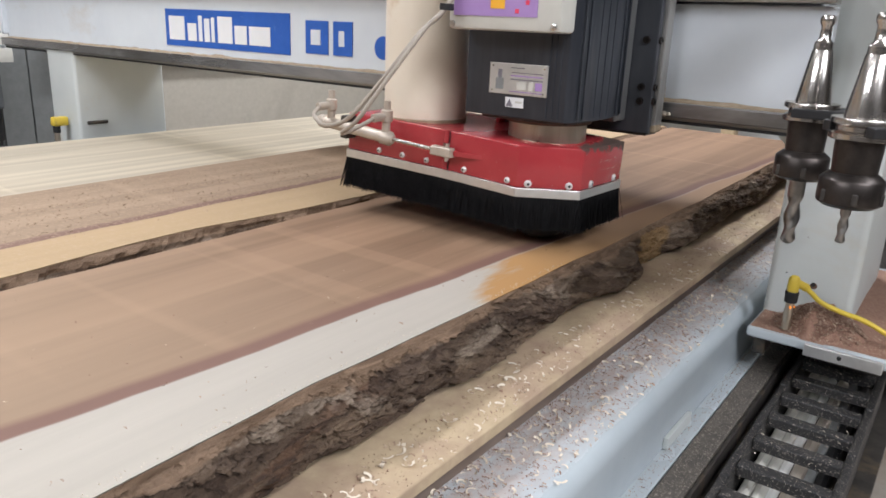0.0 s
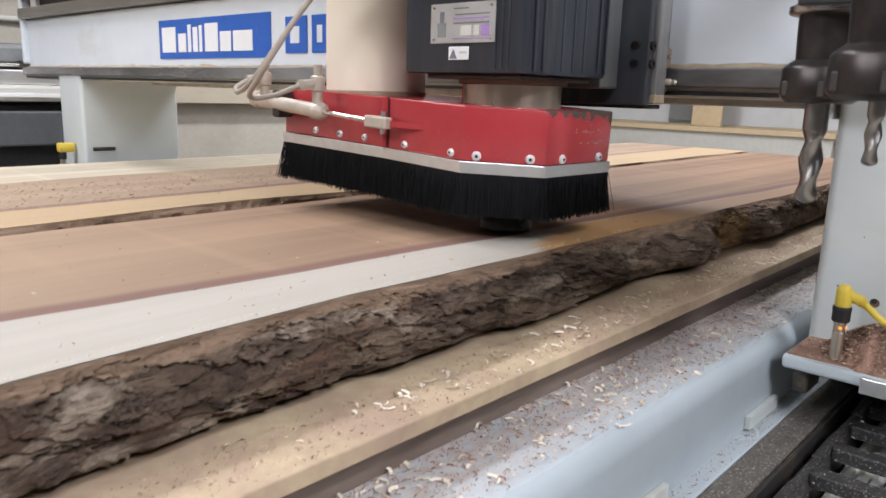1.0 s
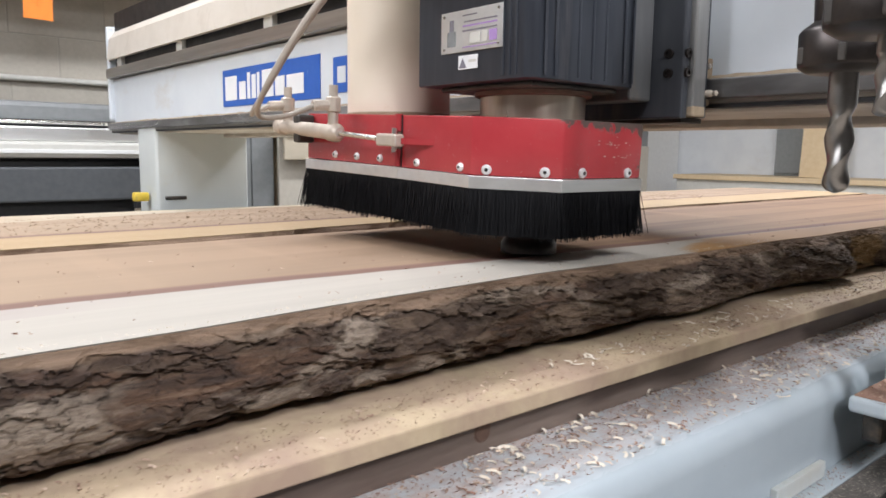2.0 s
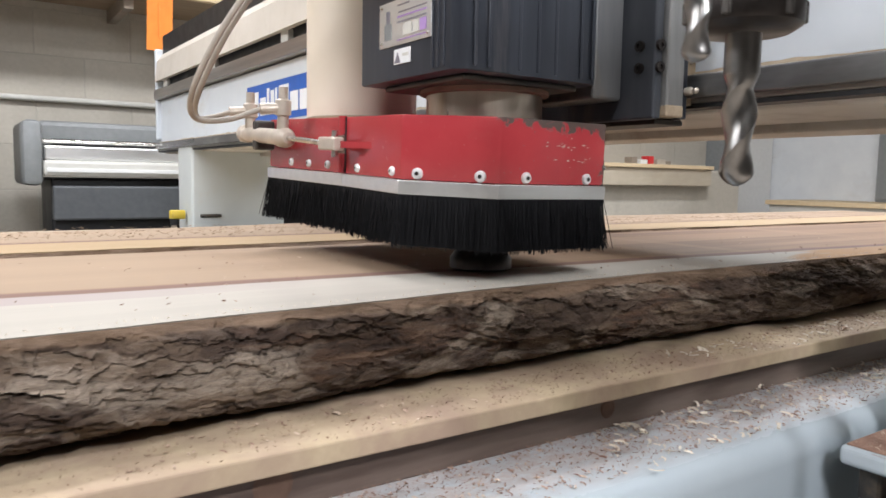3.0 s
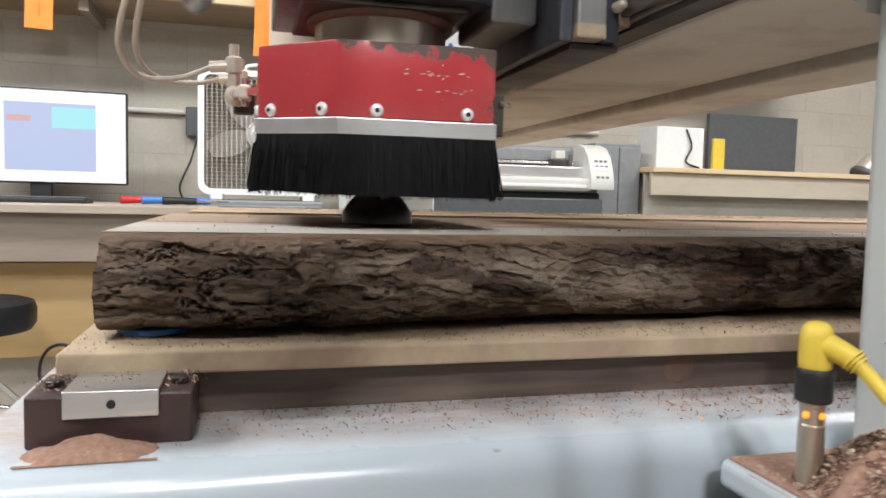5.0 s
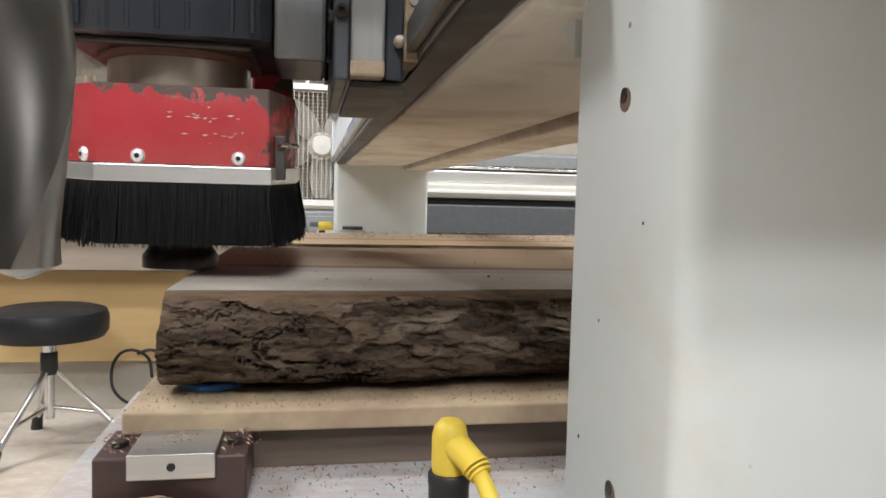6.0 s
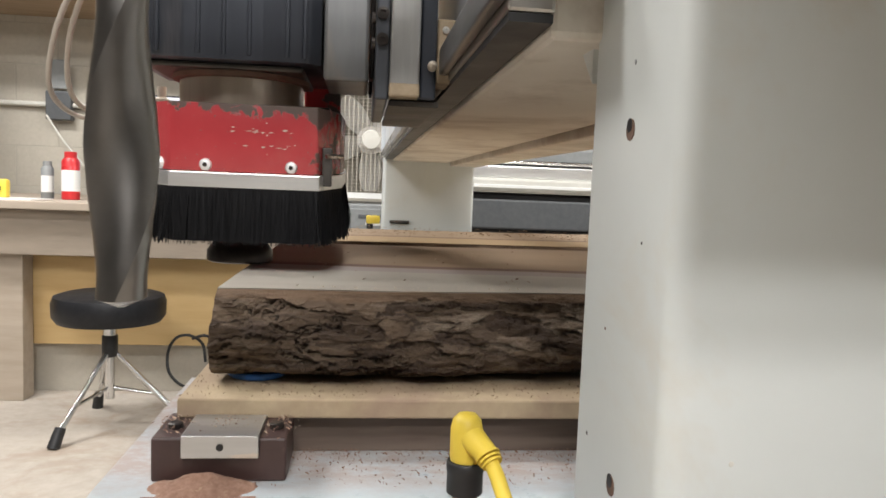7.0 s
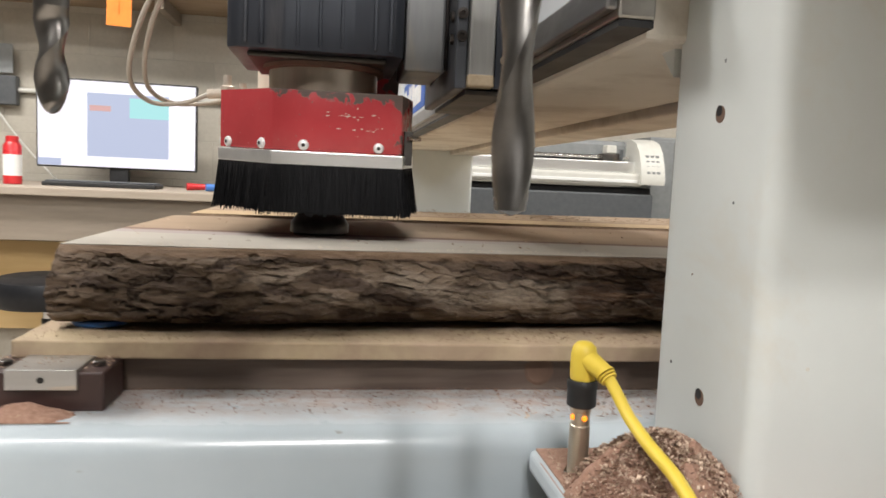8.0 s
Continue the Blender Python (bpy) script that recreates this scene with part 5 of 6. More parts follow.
def spray_can(x, y, r, h, body, label):
    ob = thing("spray_can", label, "can", (x, y, BT), "cans on the bench")
    part("body", lathe([(r * 0.9, 0), (r, 0.004), (r, h * 0.8), (r * 0.75, h * 0.88)], seg=24), body, ob, smooth=True)
    part("paper_band", lathe([(r * 1.01, h * 0.18), (r * 1.01, h * 0.62)], seg=24), FAN_WHITE, ob, smooth=True)
    part("cap", lathe([(r * 0.7, h * 0.881), (r * 0.7, h), (r * 0.5, h * 1.01)], seg=20), body, ob, smooth=True)


spray_can(-1.05, 2.62, 0.034, 0.19, RED_CAN, "red spray can with a white label")
spray_can(-1.155, 2.66, 0.024, 0.15, GREY_PLASTIC, "small grey spray bottle with pale label")
tape = thing("tape_measure", "yellow tape measure on the bench", "tape measure", (-1.27, 2.5, BT))
part("case", box(-0.04, 0.04, -0.02, 0.02, 0, 0.075, 0.012), YELLOW, tape, smooth=True)
part("badge", lathe([(0.02, 0), (0.02, 0.002)], (0, -0.0205, 0.04), 18, None, pose(0, 0, 0, 90)), BLACK, tape)
papers = thing("paper", "loose white papers on the bench", "paper", (-1.3, 2.5, BT))
part("sheet", box(-0.16, 0.2, -0.12, 0.08, 0, 0.004), FAN_WHITE, papers)
for cx, cy, mat, nm, ln in ((-0.30, 2.6, BLUE_PLASTIC, "blue", 0.1), (-0.22, 2.55, BLACK, "black", 0.12), (-0.38, 2.62, RED_CAN, "red", 0.08), (-0.14, 2.58, BLUE_PLASTIC, "blue", 0.09)):
    ob = thing("hand_tool", nm + "-handled hand tool lying on the bench", "hand tool", (cx, cy, BT), "hand tools on the bench")
    part("handle", rod((0, 0, 0.018), (ln, 0.03, 0.018), 0.016, 0.012), mat, ob, smooth=True)
    part("shaft", rod((ln, 0.03, 0.018), (ln + 0.07, 0.05, 0.016), 0.004), BRIGHT, ob)

# ---- stool ----
stool = thing("stool", "round black vinyl stool on a chrome tripod", "stool", (-0.735, 2.12, 0))
SH = B - 0.262
part("seat", lathe([(0.14, SH - 0.1), (0.168, SH - 0.095), (0.181, SH - 0.075), (0.183, SH - 0.03), (0.175, SH - 0.008), (0.15, SH), (0.0, SH + 0.002)], seg=44), LEATHER, stool, "black vinyl padded seat", smooth=True)
part("post", lathe([(0.016, 0.1), (0.016, SH - 0.1)], seg=18), CHROME, stool, smooth=True)
part("sleeve", lathe([(0.024, SH - 0.22), (0.026, SH - 0.215), (0.026, SH - 0.15), (0.024, SH - 0.145)], seg=18), BLACK, stool, smooth=True)
part("collar", lathe([(0.022, SH - 0.145), (0.022, SH - 0.11)], seg=18), CHROME, stool, smooth=True)
for ang in (246, 118, 5):
    ex, ey = 0.23 * math.cos(radians(ang)), 0.23 * math.sin(radians(ang))
    leg = part("leg", rod((0.02 * math.cos(radians(ang)), 0.02 * math.sin(radians(ang)), SH - 0.21), (ex, ey, 0.03), 0.0085, 0.0085, 12), CHROME, stool, smooth=True)
    part("leg_twin", rod((0.02 * math.cos(radians(ang + 20)), 0.02 * math.sin(radians(ang + 20)), SH - 0.21), (ex * 0.97, ey * 0.97, 0.05), 0.006, 0.006, 12), CHROME, leg, smooth=True)
    part("brace", rod((0, 0, 0.14), (ex * 0.72, ey * 0.72, 0.11), 0.006, 0.006, 10), CHROME, stool, smooth=True)
    part("rubber_foot", rod((ex * 0.93, ey * 0.93, 0.06), (ex * 1.06, ey * 1.06, 0.0), 0.017, 0.02, 14), BLACK, leg, smooth=True)

# ---- box fan on a drawer cabinet ----
cab = thing("drawer_cabinet", "grey plastic drawer cabinet under the fan", "cabinet", (0.15, 2.86, 0))
CT = B + 0.06
part("body", box(-0.23, 0.25, -0.2, 0.3, 0, CT, 0.008), GREY_PLASTIC, cab)
for k in range(5):
    dr = part("drawer", box(-0.215, 0.235, -0.212, -0.2005, CT - 0.145 - 0.14 * k, CT - 0.02 - 0.14 * k, 0.004), GREY_PLASTIC, cab)
    part("handle", box(-0.05, 0.07, -0.216, -0.2125, CT - 0.06 - 0.14 * k, CT - 0.045 - 0.14 * k, 0.001), DARK_GREY, dr)
    part("label_holder", box(-0.02, 0.05, -0.2155, -0.2125, CT - 0.09 - 0.14 * k, CT - 0.078 - 0.14 * k), LIGHT_GREY, dr)
fan = thing("box_fan", "dusty white box fan with five pale blades", "fan", (0.145, 2.72, CT))
FW, FH, FD = 0.248, 0.53, 0.12
ring_o = leg_outline(-FW, FW, 0.022, FH, 0.045)
ring_i = leg_outline(-FW + 0.024, FW - 0.024, 0.046, FH - 0.024, 0.03)


def ring_frame(outer, inner, y0, y1):
    bm = bmesh.new()
    n = len(outer)
    a, b = [[bm.verts.new((x, y, z)) for x, z in outer] for y in (y0, y1)]
    c, d = [[bm.verts.new((x, y, z)) for x, z in inner] for y in (y0, y1)]
    for k in range(n):
        j = (k + 1) % n
        bm.faces.new((a[k], a[j], b[j], b[k]))
        bm.faces.new((c[k], d[k], d[j], c[j]))
        bm.faces.new((a[k], c[k], c[j], a[j]))
        bm.faces.new((b[k], b[j], d[j], d[k]))
    return bm


part("front_frame", ring_frame(ring_o, ring_i, -0.012, 0.016), FAN_WHITE, fan, smooth=True)
part("case", ring_frame(leg_outline(-FW + 0.006, FW - 0.006, 0.028, FH - 0.006, 0.04), leg_outline(-FW + 0.016, FW - 0.016, 0.038, FH - 0.016, 0.03), 0.017, FD), FAN_WHITE, fan, smooth=True)
grille = bmesh.new()
for k in range(23):
    x = -FW + 0.035 + k * (2 * FW - 0.07) / 22
    grille = box(x - 0.0013, x + 0.0013, -0.006, 0.002, 0.044, FH - 0.022, 0, grille)
for k in range(30):
    z = 0.055 + k * (FH - 0.09) / 29
    grille = box(-FW + 0.02, FW - 0.02, 0.003, 0.006, z - 0.0007, z + 0.0007, 0, grille)
part("grille", grille, grainy("dusty_grille", (0.48, 0.44, 0.37), (0.56, 0.52, 0.45), 40, 0.6), fan, "dusty front grille")
part("grille_hub", lathe([(0.04, 0.004), (0.042, 0.008), (0.038, 0.014), (0.0, 0.017)], (0, 0, FH / 2 + 0.01), 28, None, pose(0, 0, 0, 90)), LIGHT_GREY, fan, smooth=True)
rotor = part("rotor", lathe([(0.06, 0), (0.06, 0.05)], (0, 0.085, FH / 2 + 0.01), 24, None, pose(0, 0, 0, 90)), FAN_CLEAR, fan, smooth=True)
for k in range(5):
    bm = bmesh.new()
    rows = []
    for i in range(8):
        r = 0.05 + 0.17 * i / 7
        w = 0.022 + 0.036 * math.sin(math.pi * min(1, 0.1 + i / 7 * 0.8))
        rows.append([bm.verts.new((r * math.cos(s * w / r * 0.9), 0.055 + 0.016 * s, r * math.sin(s * w / r * 0.9))) for s in (-1, -0.5, 0, 0.5, 1)])
    for a, b in zip(rows, rows[1:]):
        for i in range(4):
            bm.faces.new((a[i], a[i + 1], b[i + 1], b[i]))
    made = bmesh.ops.solidify(bm, geom=bm.faces[:], thickness=0.003)
    bmesh.ops.transform(bm, matrix=Matrix.Translation((0, 0, FH / 2 + 0.01)) @ pose(0, 0, 0, 0, 90 + 72 * k), verts=bm.verts)
    part("blade", bm, FAN_CLEAR, rotor, smooth=True)
# Dark sheet stands for the shade behind the blades.
part("shade_backing", box(-FW + 0.017, FW - 0.017, FD - 0.003, FD, 0.04, FH - 0.02), grainy("fan_shadow_back", (0.2, 0.18, 0.15), (0.24, 0.22, 0.18), 30, 0.7), fan)
part("carry_handle", tube([(-0.07, 0.03, FH - 0.008), (-0.055, 0.03, FH + 0.022), (0.0, 0.03, FH + 0.03), (0.055, 0.03, FH + 0.022), (0.07, 0.03, FH - 0.008)], 0.007, 8), FAN_WHITE, fan, smooth=True)
part("paper_tag", box(0.1, 0.19, -0.016, -0.0125, FH - 0.05, FH - 0.006, 0.002), WHITE_INK, fan)
for fx in (-0.2, 0.17):
    part("foot", box(fx, fx + 0.05, -0.02, FD, 0.0, 0.03, 0.004), FAN_WHITE, fan)

# ---- wide-format cutter by the wall ----
plot = thing("vinyl_cutter", "grey wide-format vinyl cutter with pale top cover", "vinyl cutter", (0, 2.75, 0))
PX0, PX1 = 0.5, 1.66
part("lower_housing", box(PX0 + 0.08, PX1 + 0.05, 0.0, 0.35, B - 0.16, B + 0.13, 0.01), BLACK, plot, "dark grey lower housing")
part("front_tray", box(PX0 + 0.08, PX1 + 0.04, -0.05, -0.001, B - 0.03, B + 0.1, 0.008), DARK_GREY, plot)
part("pale_cover", box(PX0 + 0.051, PX1 - 0.02, -0.06, 0.3, B + 0.135, B + 0.195, 0.012), LIGHT_GREY, plot, "cream front cover")
part("platen", box(PX0 + 0.06, PX1, 0.0, 0.3, B + 0.196, B + 0.25, 0.006), ALUMINIUM, plot)
part("top_cover", box(PX0 + 0.051, PX1 - 0.02, 0.12, 0.36, B + 0.252, B + 0.35, 0.02), GREY_PLASTIC, plot)
part("cutter_slot", box(PX0 + 0.1, PX1 - 0.1, 0.1, 0.119, B + 0.256, B + 0.28, 0.002), BLACK, plot)
carr = part("cutting_carriage", box(PX1 - 0.19, PX1 - 0.1, 0.02, 0.1, B + 0.2505, B + 0.285, 0.006), DARK_METAL, plot)
part("carriage_head", box(PX1 - 0.17, PX1 - 0.12, 0.03, 0.09, B + 0.2855, B + 0.325, 0.006), LIGHT_GREY, carr)
part("blade_holder", lathe([(0.006, 0), (0.009, 0.015), (0.009, 0.05)], (PX1 - 0.105, 0.01, B + 0.255), 12), DARK_GREY, carr)
part("carriage_rod", rod((PX0 + 0.06, 0.06, B + 0.268), (PX1 - 0.05, 0.06, B + 0.268), 0.008), BRIGHT, plot, smooth=True)
part("front_lip", box(PX0 + 0.06, PX1 - 0.05, -0.066, -0.0605, B + 0.15, B + 0.165, 0.002), FAN_WHITE, plot)
end = [(-0.085, 0.145), (-0.09, 0.17), (-0.075, 0.23), (-0.045, 0.295), (0.0, 0.34), (0.07, 0.36), (0.3, 0.365), (0.36, 0.33), (0.36, 0.145)]
panel = part("control_panel", extruded([(y, B + z) for y, z in end], PX1 - 0.04, PX1 + 0.075), LIGHT_GREY, plot, "cream control panel", smooth=True)
for i in range(3):
    for j in range(4):
        part("button", box(PX1 - 0.012 + 0.024 * i, PX1 + 0.004 + 0.024 * i, -0.084 + 0.009 * j, -0.074 + 0.009 * j, B + 0.195 + 0.025 * j, B + 0.207 + 0.025 * j, 0.001), GREY_PLASTIC, panel)
part("end_case", box(PX0 - 0.015, PX0 + 0.05, -0.06, 0.36, B + 0.1, B + 0.34, 0.02), GREY_PLASTIC, plot, "rounded grey end case", smooth=True)
for lx in (PX0 + 0.1, PX1 - 0.1):
    part("stand_leg", box(lx - 0.04, lx + 0.04, 0.05, 0.25, 0, B - 0.161, 0.006), DARK_GREY, plot)
cabin = thing("steel_locker", "tall grey steel cabinet against the wall", "cabinet", (2.08, 3.1, 0))
part("body", box(-0.28, -0.02, -0.1, 0.25, 0, 1.12, 0.006), GREY_PLASTIC, cabin)
part("door", box(-0.27, -0.15, -0.112, -0.1005, 0.02, 1.1, 0.003), GREY_PLASTIC, cabin)
part("door", box(-0.145, -0.03, -0.112, -0.1005, 0.02, 1.1, 0.003), GREY_PLASTIC, cabin)

# far proximity sensor behind the leg
fs = thing("far_sensor", "yellow plug on a sensor beside the leg", "sensor", (G0, 0, B))
part("stem", lathe([(0.008, -0.06), (0.008, 0.0)], (0.14, 1.86, 0.0), 14), NOSE_STEEL, fs)
part("collar", lathe([(0.01, 0.0), (0.01, 0.018)], (0.14, 1.86, 0.0), 14), BLACK, fs)
part("plug", box(0.128, 0.172, 1.848, 1.872, 0.019, 0.045, 0.005), YELLOW, fs, smooth=True)

# ---- upper shelf with orange flags, conduit and boxes on the wall ----
up = thing("wall_shelf", "rough wooden shelf high on the wall", "shelf", (0, 0, 0))
part("shelf_board", box(-3.5, 3.2, 2.96, 3.39, B + 0.90, B + 0.935, 0.003), BROWN_SHELF, up)
part("front_rail", box(-3.5, 3.2, 2.93, 2.959, B + 0.90, B + 1.0, 0.003), PALE_PLY, up)
for bx in (-2.2, -0.6, 0.9, 2.4):
    part("bracket", box(bx, bx + 0.04, 3.0, 3.39, B + 0.84, B + 0.8995, 0.003), DARK_WOOD, up)
for fx, fz in ((0.165, 0.685), (-0.73, 0.735), (1.02, 0.665)):
    fl = thing("orange_flag", "orange plastic flag hanging from the shelf", "flag", (fx, 2.915, B + fz), "orange flags on the shelf")
    part("strip", box(-0.052, 0.052, -0.002, 0.002, 0.0, 0.26, 0.0008, turn=pose(0, 0, 0, 0, 1.5)), ORANGE, fl)
    part("fold", box(-0.004, 0.004, -0.006, -0.0022, 0.05, 0.2, 0.001), ORANGE, fl)
pipe = thing("wall_conduit", "grey electrical conduit along the block wall", "conduit", (0, 0, 0))
part("pipe", rod((-3.5, 3.375, B + 0.475), (2.0, 3.375, B + 0.475), 0.013, seg=12), LIGHT_GREY, pipe, smooth=True)
part("junction", box(-0.2, -0.08, 3.34, 3.399, B + 0.36, B + 0.5, 0.006), DARK_GREY, pipe)
part("wires", tube([(-0.14, 3.33, B + 0.38), (-0.17, 3.3, B + 0.25), (-0.22, 3.28, B + 0.12), (-0.2, 3.2, B + 0.05)], 0.005, 8), BLACK, pipe)
part("wires", tube([(-0.11, 3.33, B + 0.38), (-0.1, 3.3, B + 0.28), (-0.04, 3.28, B + 0.2), (0.05, 3.2, B + 0.17)], 0.005, 8), BLACK, pipe)
outlet = thing("outlet_box", "grey outlet box with a plug on the wall", "outlet", (-1.38, 3.39, B + 0.45))
part("box", box(-0.06, 0.06, -0.05, 0.0, -0.05, 0.09, 0.006), DARK_GREY, outlet)
part("cover", box(-0.05, 0.05, -0.056, -0.0505, 0.1, 0.24, 0.004), GREY_PLASTIC, outlet)
part("cable", tube([(-0.05, -0.06, -0.03), (0.05, -0.12, -0.15), (0.2, -0.2, -0.3), (0.35, -0.3, -0.42)], 0.005, 8), LIGHT_GREY, outlet)
post = thing("wall_post", "dark post at the end of the bench", "post", (-1.72, 2.9, 0))
part("post", box(-0.1, 0.06, -0.05, 0.08, 0, 2.7, 0.004), DARK_METAL, post)

# ---- low shelf with tools farther along the wall ----
low = thing("tool_shelf", "pale plywood shelf with tools along the wall", "shelf", (0, 0, 0))
part("shelf_top", box(2.05, 4.75, 2.85, 3.39, B + 0.245, B + 0.27, 0.003), PALE_PLY, low)
part("shelf_front", box(2.05, 4.75, 2.87, 2.89, B + 0.13, B + 0.2445, 0.003), SHELF_FRONT, low)
part("shelf_front", box(2.06, 5.2, 2.95, 2.97, 0.0, B + 0.243, 0.003), BLOCK, low)
for bx in (2.1, 3.4, 4.6):
    part("support", box(bx, bx + 0.06, 2.98, 3.3, 0, B + 0.2445, 0.003), PALE_PLY, low)
wb = thing("white_box", "small white box with dark cord on the shelf", "box", (2.3, 3.1, B + 0.27))
part("carton", box(-0.15, 0.13, -0.1, 0.1, 0, 0.22, 0.004), FAN_WHITE, wb)
part("cord", tube([(0.02, -0.105, 0.21), (0.05, -0.11, 0.12), (0.02, -0.11, 0.04), (0.1, -0.11, 0.01)], 0.005, 8), BLACK, wb)
part("yellow_tag", box(0.19, 0.26, -0.1, -0.08, 0.0, 0.17, 0.003), YELLOW, wb)
dp = thing("dark_panel", "dark grey panel leaning on the wall", "panel", (2.95, 3.3, B + 0.27))
part("board", box(-0.3, 0.3, -0.02, 0.01, 0, 0.34, 0.004), DARK_GREY, dp)
sand = thing("hand_sander", "dusty beige orbital sander lying on the shelf", "sander", (3.62, 3.08, B + 0.27))
part("pad", lathe([(0.07, 0), (0.075, 0.01), (0.07, 0.03)], (-0.08, 0, 0), 24, None, pose(0, 0, 0, 0, 35)), DARK_GREY, sand, smooth=True)
part("body", lathe([(0.06, 0.03), (0.062, 0.06), (0.05, 0.12), (0.03, 0.15)], (-0.08, 0, 0), 24, None, pose(0, 0, 0, 0, 35)), FITTING, sand, smooth=True)
part("handle", tube([(0.0, 0, 0.11), (0.06, 0, 0.1), (0.13, 0, 0.05), (0.17, 0, 0.02)], 0.026, 12), FITTING, sand, smooth=True)
part("dust_port", lathe([(0.03, 0), (0.035, 0.05), (0.028, 0.1)], (0.08, 0.03, 0.1), 16, None, pose(0, 0, 0, 0, 30)), FAN_WHITE, sand, smooth=True)
bits = thing("small_parts", "row of small boxes and parts on the shelf", "parts", (4.25, 3.05, B + 0.27))
for k, (w, h, mat) in enumerate(((0.05, 0.05, DARK_WOOD), (0.07, 0.035, FAN_WHITE), (0.05, 0.06, RED_CAN), (0.09, 0.04, FITTING), (0.06, 0.03, DARK_WOOD))):
    part("box", box(-0.16 + 0.085 * k, -0.16 + 0.085 * k + w, -0.03, 0.04, 0, h, 0.003), mat, bits)
door = solo("door_1", box(5.62, 6.18, 3.3, 3.36, 0, 2.05, 0.004), FAN_WHITE, "white painted door at the wall's end", "door", (0, 0, 0), kind="structure")
solo("pillar", box(5.4, 5.56, 3.2, 3.42, 0, CEILING, 0.01), GREY_PLASTIC, "grey steel pillar beside the door", "pillar", (0, 0, 0), kind="structure")

# ---- bench at the end wall ----
eb = thing("end_bench", "low plywood-topped bench against the white end wall", "workbench", (0, 0, 0))
part("bench_top", box(5.55, 6.19, 1.0, 2.95, B - 0.005, B + 0.03, 0.003), PALE_PLY, eb)
part("front_rail", box(5.58, 5.61, 1.02, 2.93, B - 0.14, B - 0.0055, 0.003), LIGHT_GREY, eb)
for by in (1.05, 1.95, 2.82):
    part("leg", box(5.6, 5.69, by, by + 0.09, 0, B - 0.0055, 0.003), PALE_PLY, eb)
solo("plywood_offcut", box(6.08, 6.1, 1.8, 2.02, 0, 0.9, 0.002, turn=pose(0, 0, 0, 0, 4)), PALE_PLY, "narrow pale plywood offcut leaning on the wall", "offcut", (-0.37, 0, B + 0.4565))
gc = thing("wall_box", "grey steel electrical box on the white wall", "electrical box", (6.19, 2.24, B + 0.031))
part("case", box(-0.14, 0.0, -0.15, 0.13, 0, 0.85, 0.006), GREY_PLASTIC, gc)
part("door", box(-0.152, -0.1405, -0.14, 0.12, 0.02, 0.83, 0.003), GREY_PLASTIC, gc)

# ---- shavings and dust ----


def shavings(count, place, seed, size=(0.004, 0.011)):
    """Curled ribbons of wood lying on a surface; place gives x, y and z."""
    rnd = random.Random(seed)
    verts, faces = [], []
    for _ in range(count):
        x, y, z = place(rnd)
        r = rnd.uniform(*size) * 0.5
        w = min(0.0022, r * rnd.uniform(0.25, 0.6))
        a0, arc, tilt = rnd.uniform(0, 6.3), rnd.uniform(1.2, 3.6), rnd.uniform(-0.5, 0.5)
        flat = rnd.random() < 0.55
        n = 5
        base = len(verts)
        for i in range(n + 1):
            a = a0 + arc * i / n
            if flat:
                p = Vector((r * math.cos(a), r * math.sin(a), 0.0008 + 0.0012 * i / n))
                q = p + Vector((math.cos(a) * w, math.sin(a) * w, w * tilt + 0.0006))
            else:
                p = Vector((r * math.cos(a) * 0.7 * math.cos(a0), r * math.cos(a) * 0.7 * math.sin(a0), max(0.0004, r * 0.55 * (1 + math.sin(a)))))
                q = p + Vector((-math.sin(a0) * w * 1.4, math.cos(a0) * w * 1.4, 0))
            verts += [(x + p.x, y + p.y, z + p.z), (x + q.x, y + q.y, z + q.z)]
        for i in range(n):
            b = base + 2 * i
            faces.append((b, b + 1, b + 3, b + 2))
    me = bpy.data.meshes.new("shavings")
    me.from_pydata(verts, [], faces)
    bm = bmesh.new()
    bm.from_mesh(me)
    bpy.data.meshes.remove(me)
    return bm


solo("wood_shavings", shavings(190, lambda r: (min(2.9, 0.75 + abs(r.gauss(0.35, 0.5))), 0.002 + 0.05 * r.random(), 0.0), 1, (0.004, 0.010)), SHAVING,
     "pale curled shavings scattered on the spoilboard", "shavings", kind="stuff")
solo("wood_shavings", shavings(520, lambda r: (min(3.0, 0.62 + abs(r.gauss(0.75, 0.55))), 0.012 - 0.075 * r.random() ** 1.4, -0.040), 2, (0.004, 0.0115)), SHAVING,
     "pale curled shavings scattered on the steel beam", "shavings", kind="stuff")
solo("brown_chips", shavings(9000, lambda r: (3.0 * r.random(), 0.013 - 0.06 * r.random() ** 1.8, -0.0402), 3, (0.0006, 0.0017)), SAWDUST,
     "fine reddish-brown chips on the steel beam", "chips", kind="stuff")
solo("brown_chips", shavings(6500, lambda r: (2.9 * r.random(), 0.001 + 0.055 * r.random(), -0.0002), 4, (0.0005, 0.0014)), DUST_TAN,
     "fine reddish-brown chips on the spoilboard", "chips", kind="stuff")
solo("brown_chips", shavings(2600, lambda r: (0.1 + 2.0 * r.random(), 0.6 + 0.17 * r.random() + 0.1 * r.random(), TOP + 0.0018), 6, (0.0015, 0.0045)), DUST_TAN,
     "pale chips strewn over the dusty slab", "chips", kind="stuff")
ch = solo("brown_chips", shavings(700, lambda r: (1.6 * r.random() + 0.4, -0.15 - 0.1 * r.random(), -0.1305), 7, (0.001, 0.003)), SHAVING,
          "fine pale dust on the cable chain", "chips", kind="stuff")

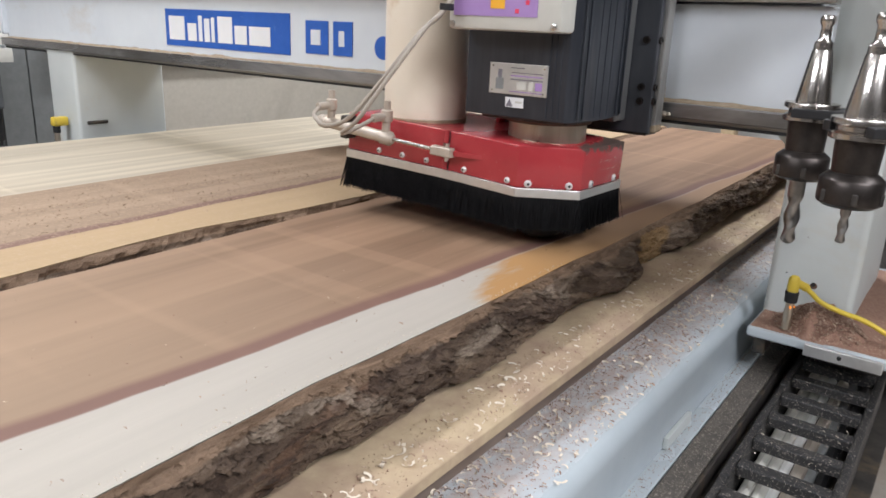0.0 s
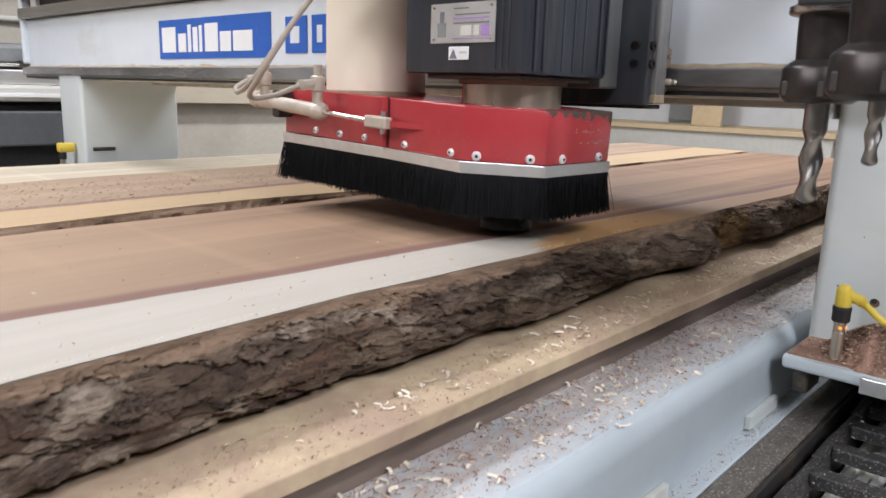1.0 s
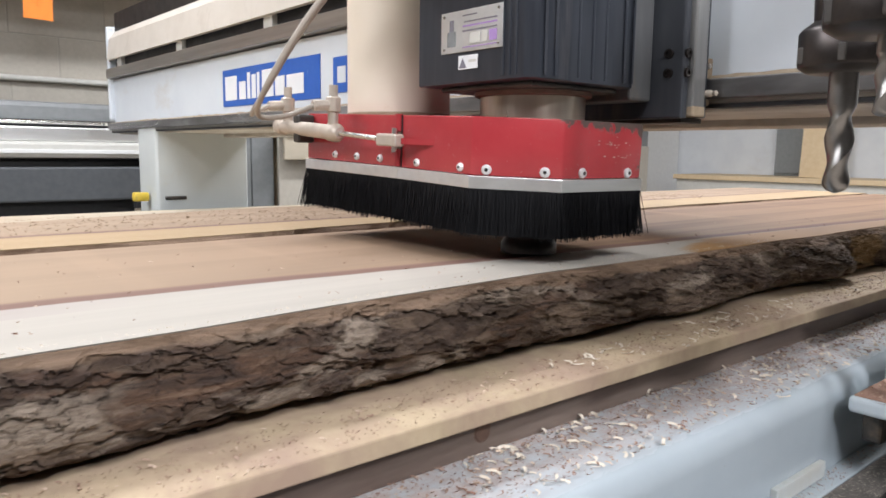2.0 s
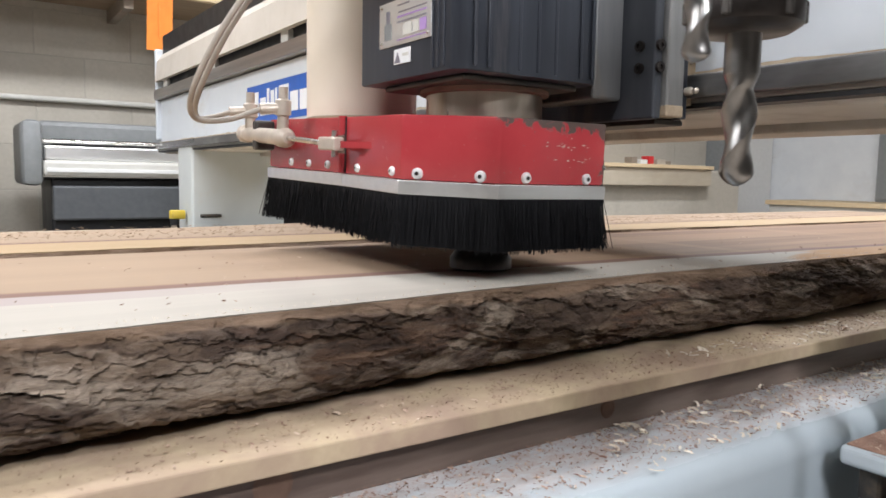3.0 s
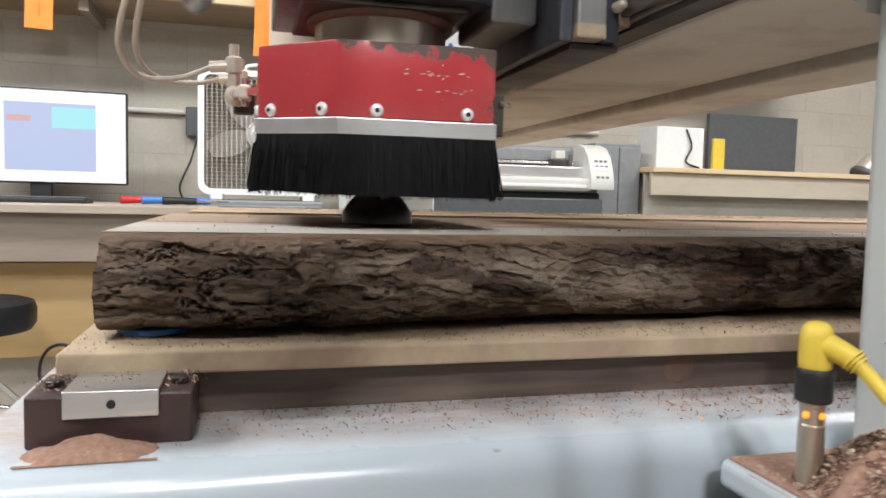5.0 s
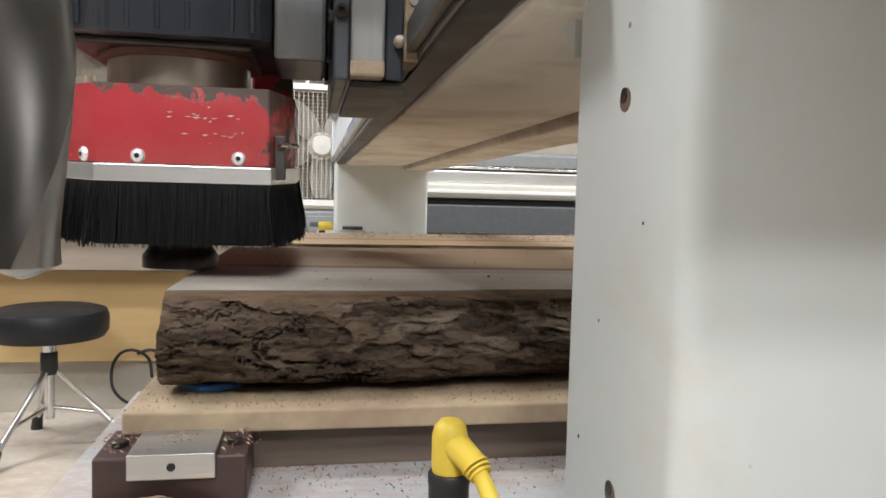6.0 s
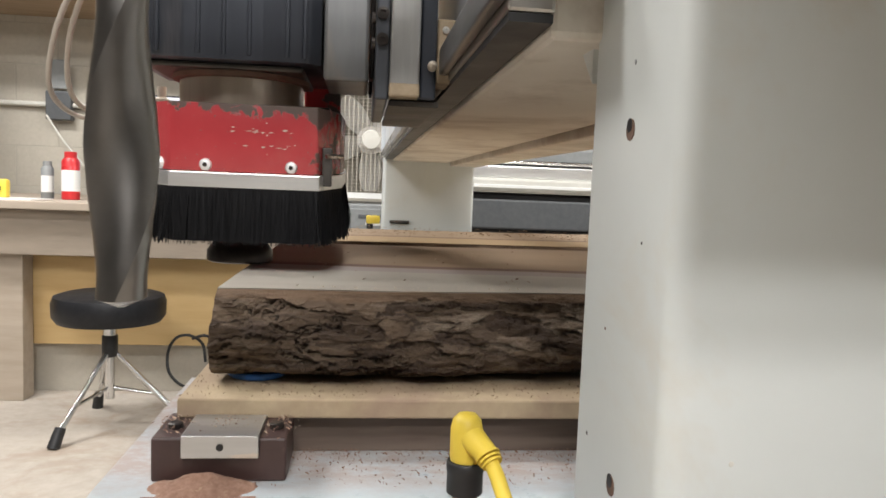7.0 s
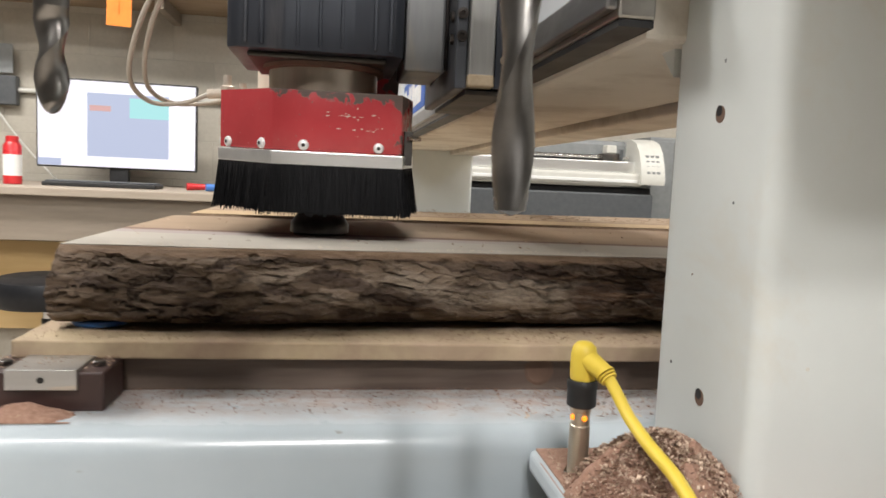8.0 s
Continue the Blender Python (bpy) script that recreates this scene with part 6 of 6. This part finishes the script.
solo("brown_chips", shavings(2600, lambda r: (0.2 + 2.6 * r.random(), -0.0755 - 0.016 * r.random() ** 1.6, -0.1289), 14, (0.0006, 0.0022)), CHIPS,
     "reddish chips in the corner below the beam", "chips", kind="stuff")
solo("brown_chips", shavings(2600, lambda r: (min(2.6, 0.35 + abs(r.gauss(0.7, 0.5))), 0.012 - 0.07 * r.random(), -0.0401), 15, (0.0016, 0.0048)), CHIPS,
     "mixed brown and pale chips on the steel beam", "chips", kind="stuff")
solo("brown_chips", shavings(900, lambda r: (min(2.6, 0.3 + abs(r.gauss(0.7, 0.5))), 0.003 + 0.05 * r.random(), 0.0001), 16, (0.0014, 0.0042)), CHIPS,
     "mixed brown and pale chips on the spoilboard", "chips", kind="stuff")

solo("brown_chips", shavings(420, lambda r: (r.choice((0.004, 0.065, 0.035)) + r.gauss(0, 0.006), -0.012 + r.gauss(0, 0.011), -0.0129 if r.random() < 0.1 else -0.0124), 21, (0.0006, 0.002)), CHIPS,
     "pale and brown dust on the stop block", "chips", kind="stuff")

solo("brown_chips", shavings(260, lambda r: (0.03 + 1.6 * r.random() ** 1.2, 0.11 + 0.34 * r.random() ** 1.5, TOP), 23, (0.0008, 0.0032)), CHIPS,
     "few brown specks on the milled slab", "chips", kind="stuff")
solo("brown_chips", shavings(420, lambda r: (lambda x: (x, front_1(x) + 0.001 + 0.007 * r.random(), TOP))(0.03 + 1.2 * r.random()), 24, (0.0005, 0.0016)), SHAVING,
     "pale specks along the slab's front rim", "chips", kind="stuff")


def on_heap(r):
    a, rad = 6.283 * r.random(), r.random() ** 0.6
    return 0.203 + 0.052 * rad * math.cos(a), -0.172 + 0.062 * rad * math.sin(a), -0.0505 + 0.040 * (1 - rad ** 1.6)


heap_chips = part("loose_chip", shavings(6000, on_heap, 9, (0.0014, 0.005)), CHIPS, gantry, "loose brown and pale wood chips on the heap")
tagged(heap_chips, kind="stuff")
layer_chips = part("chip_layer", shavings(4200, lambda r: (0.155 + 0.4 * r.random(), -0.303 + 0.21 * r.random(), -0.0489), 12, (0.0008, 0.0032)), CHIPS, gantry, "brown and pale chips on the foot plate")
tagged(layer_chips, kind="stuff")

# ---- blocks of the back wall ----
course, wide = 0.2, 0.4
mesh_of = {}


def block_mesh(w):
    if w not in mesh_of:
        bm = box(0.003, w - 0.003, -0.0015, 0.012, 0.002, course - 0.002, 0.001, segs=1)
        me = bpy.data.meshes.new("block")
        bm.to_mesh(me)
        bm.free()
        me.materials.append(BLOCK)
        mesh_of[w] = me
    return mesh_of[w]


for row in range(3, 10):
    x = -4.0 - (0.2 if row % 2 else 0)
    while x < 6.2:
        x0, x1 = max(x, -4.0), min(x + wide, 6.2)
        if x1 - x0 > 0.05:
            ob = new("block", block_mesh(round(x1 - x0, 3)))
            ob.parent = wall_north
            ob.location = (x0, 3.4, row * course)
        x += wide


def motions():
    ride = [(t, pose(x, 0, B)) for t, x in GANTRY]
    for ob in (gantry, carousel, tool_a, tool_b, tool_c, fs):
        walk(ob, ride)
    times = sorted({t for t, _ in GANTRY} | {t for t, _ in HEAD_Y})
    walk(head, [(t, pose(between(GANTRY, t), between(HEAD_Y, t), B)) for t in times])
    # the hood and its cylinder hang with their rear end a little high
    for ob in (hood, cyl):
        walk(ob, [(t, pose(between(GANTRY, t), between(HEAD_Y, t) + 0.0055, B - 0.0081, 2.31)) for t in times])


motions()
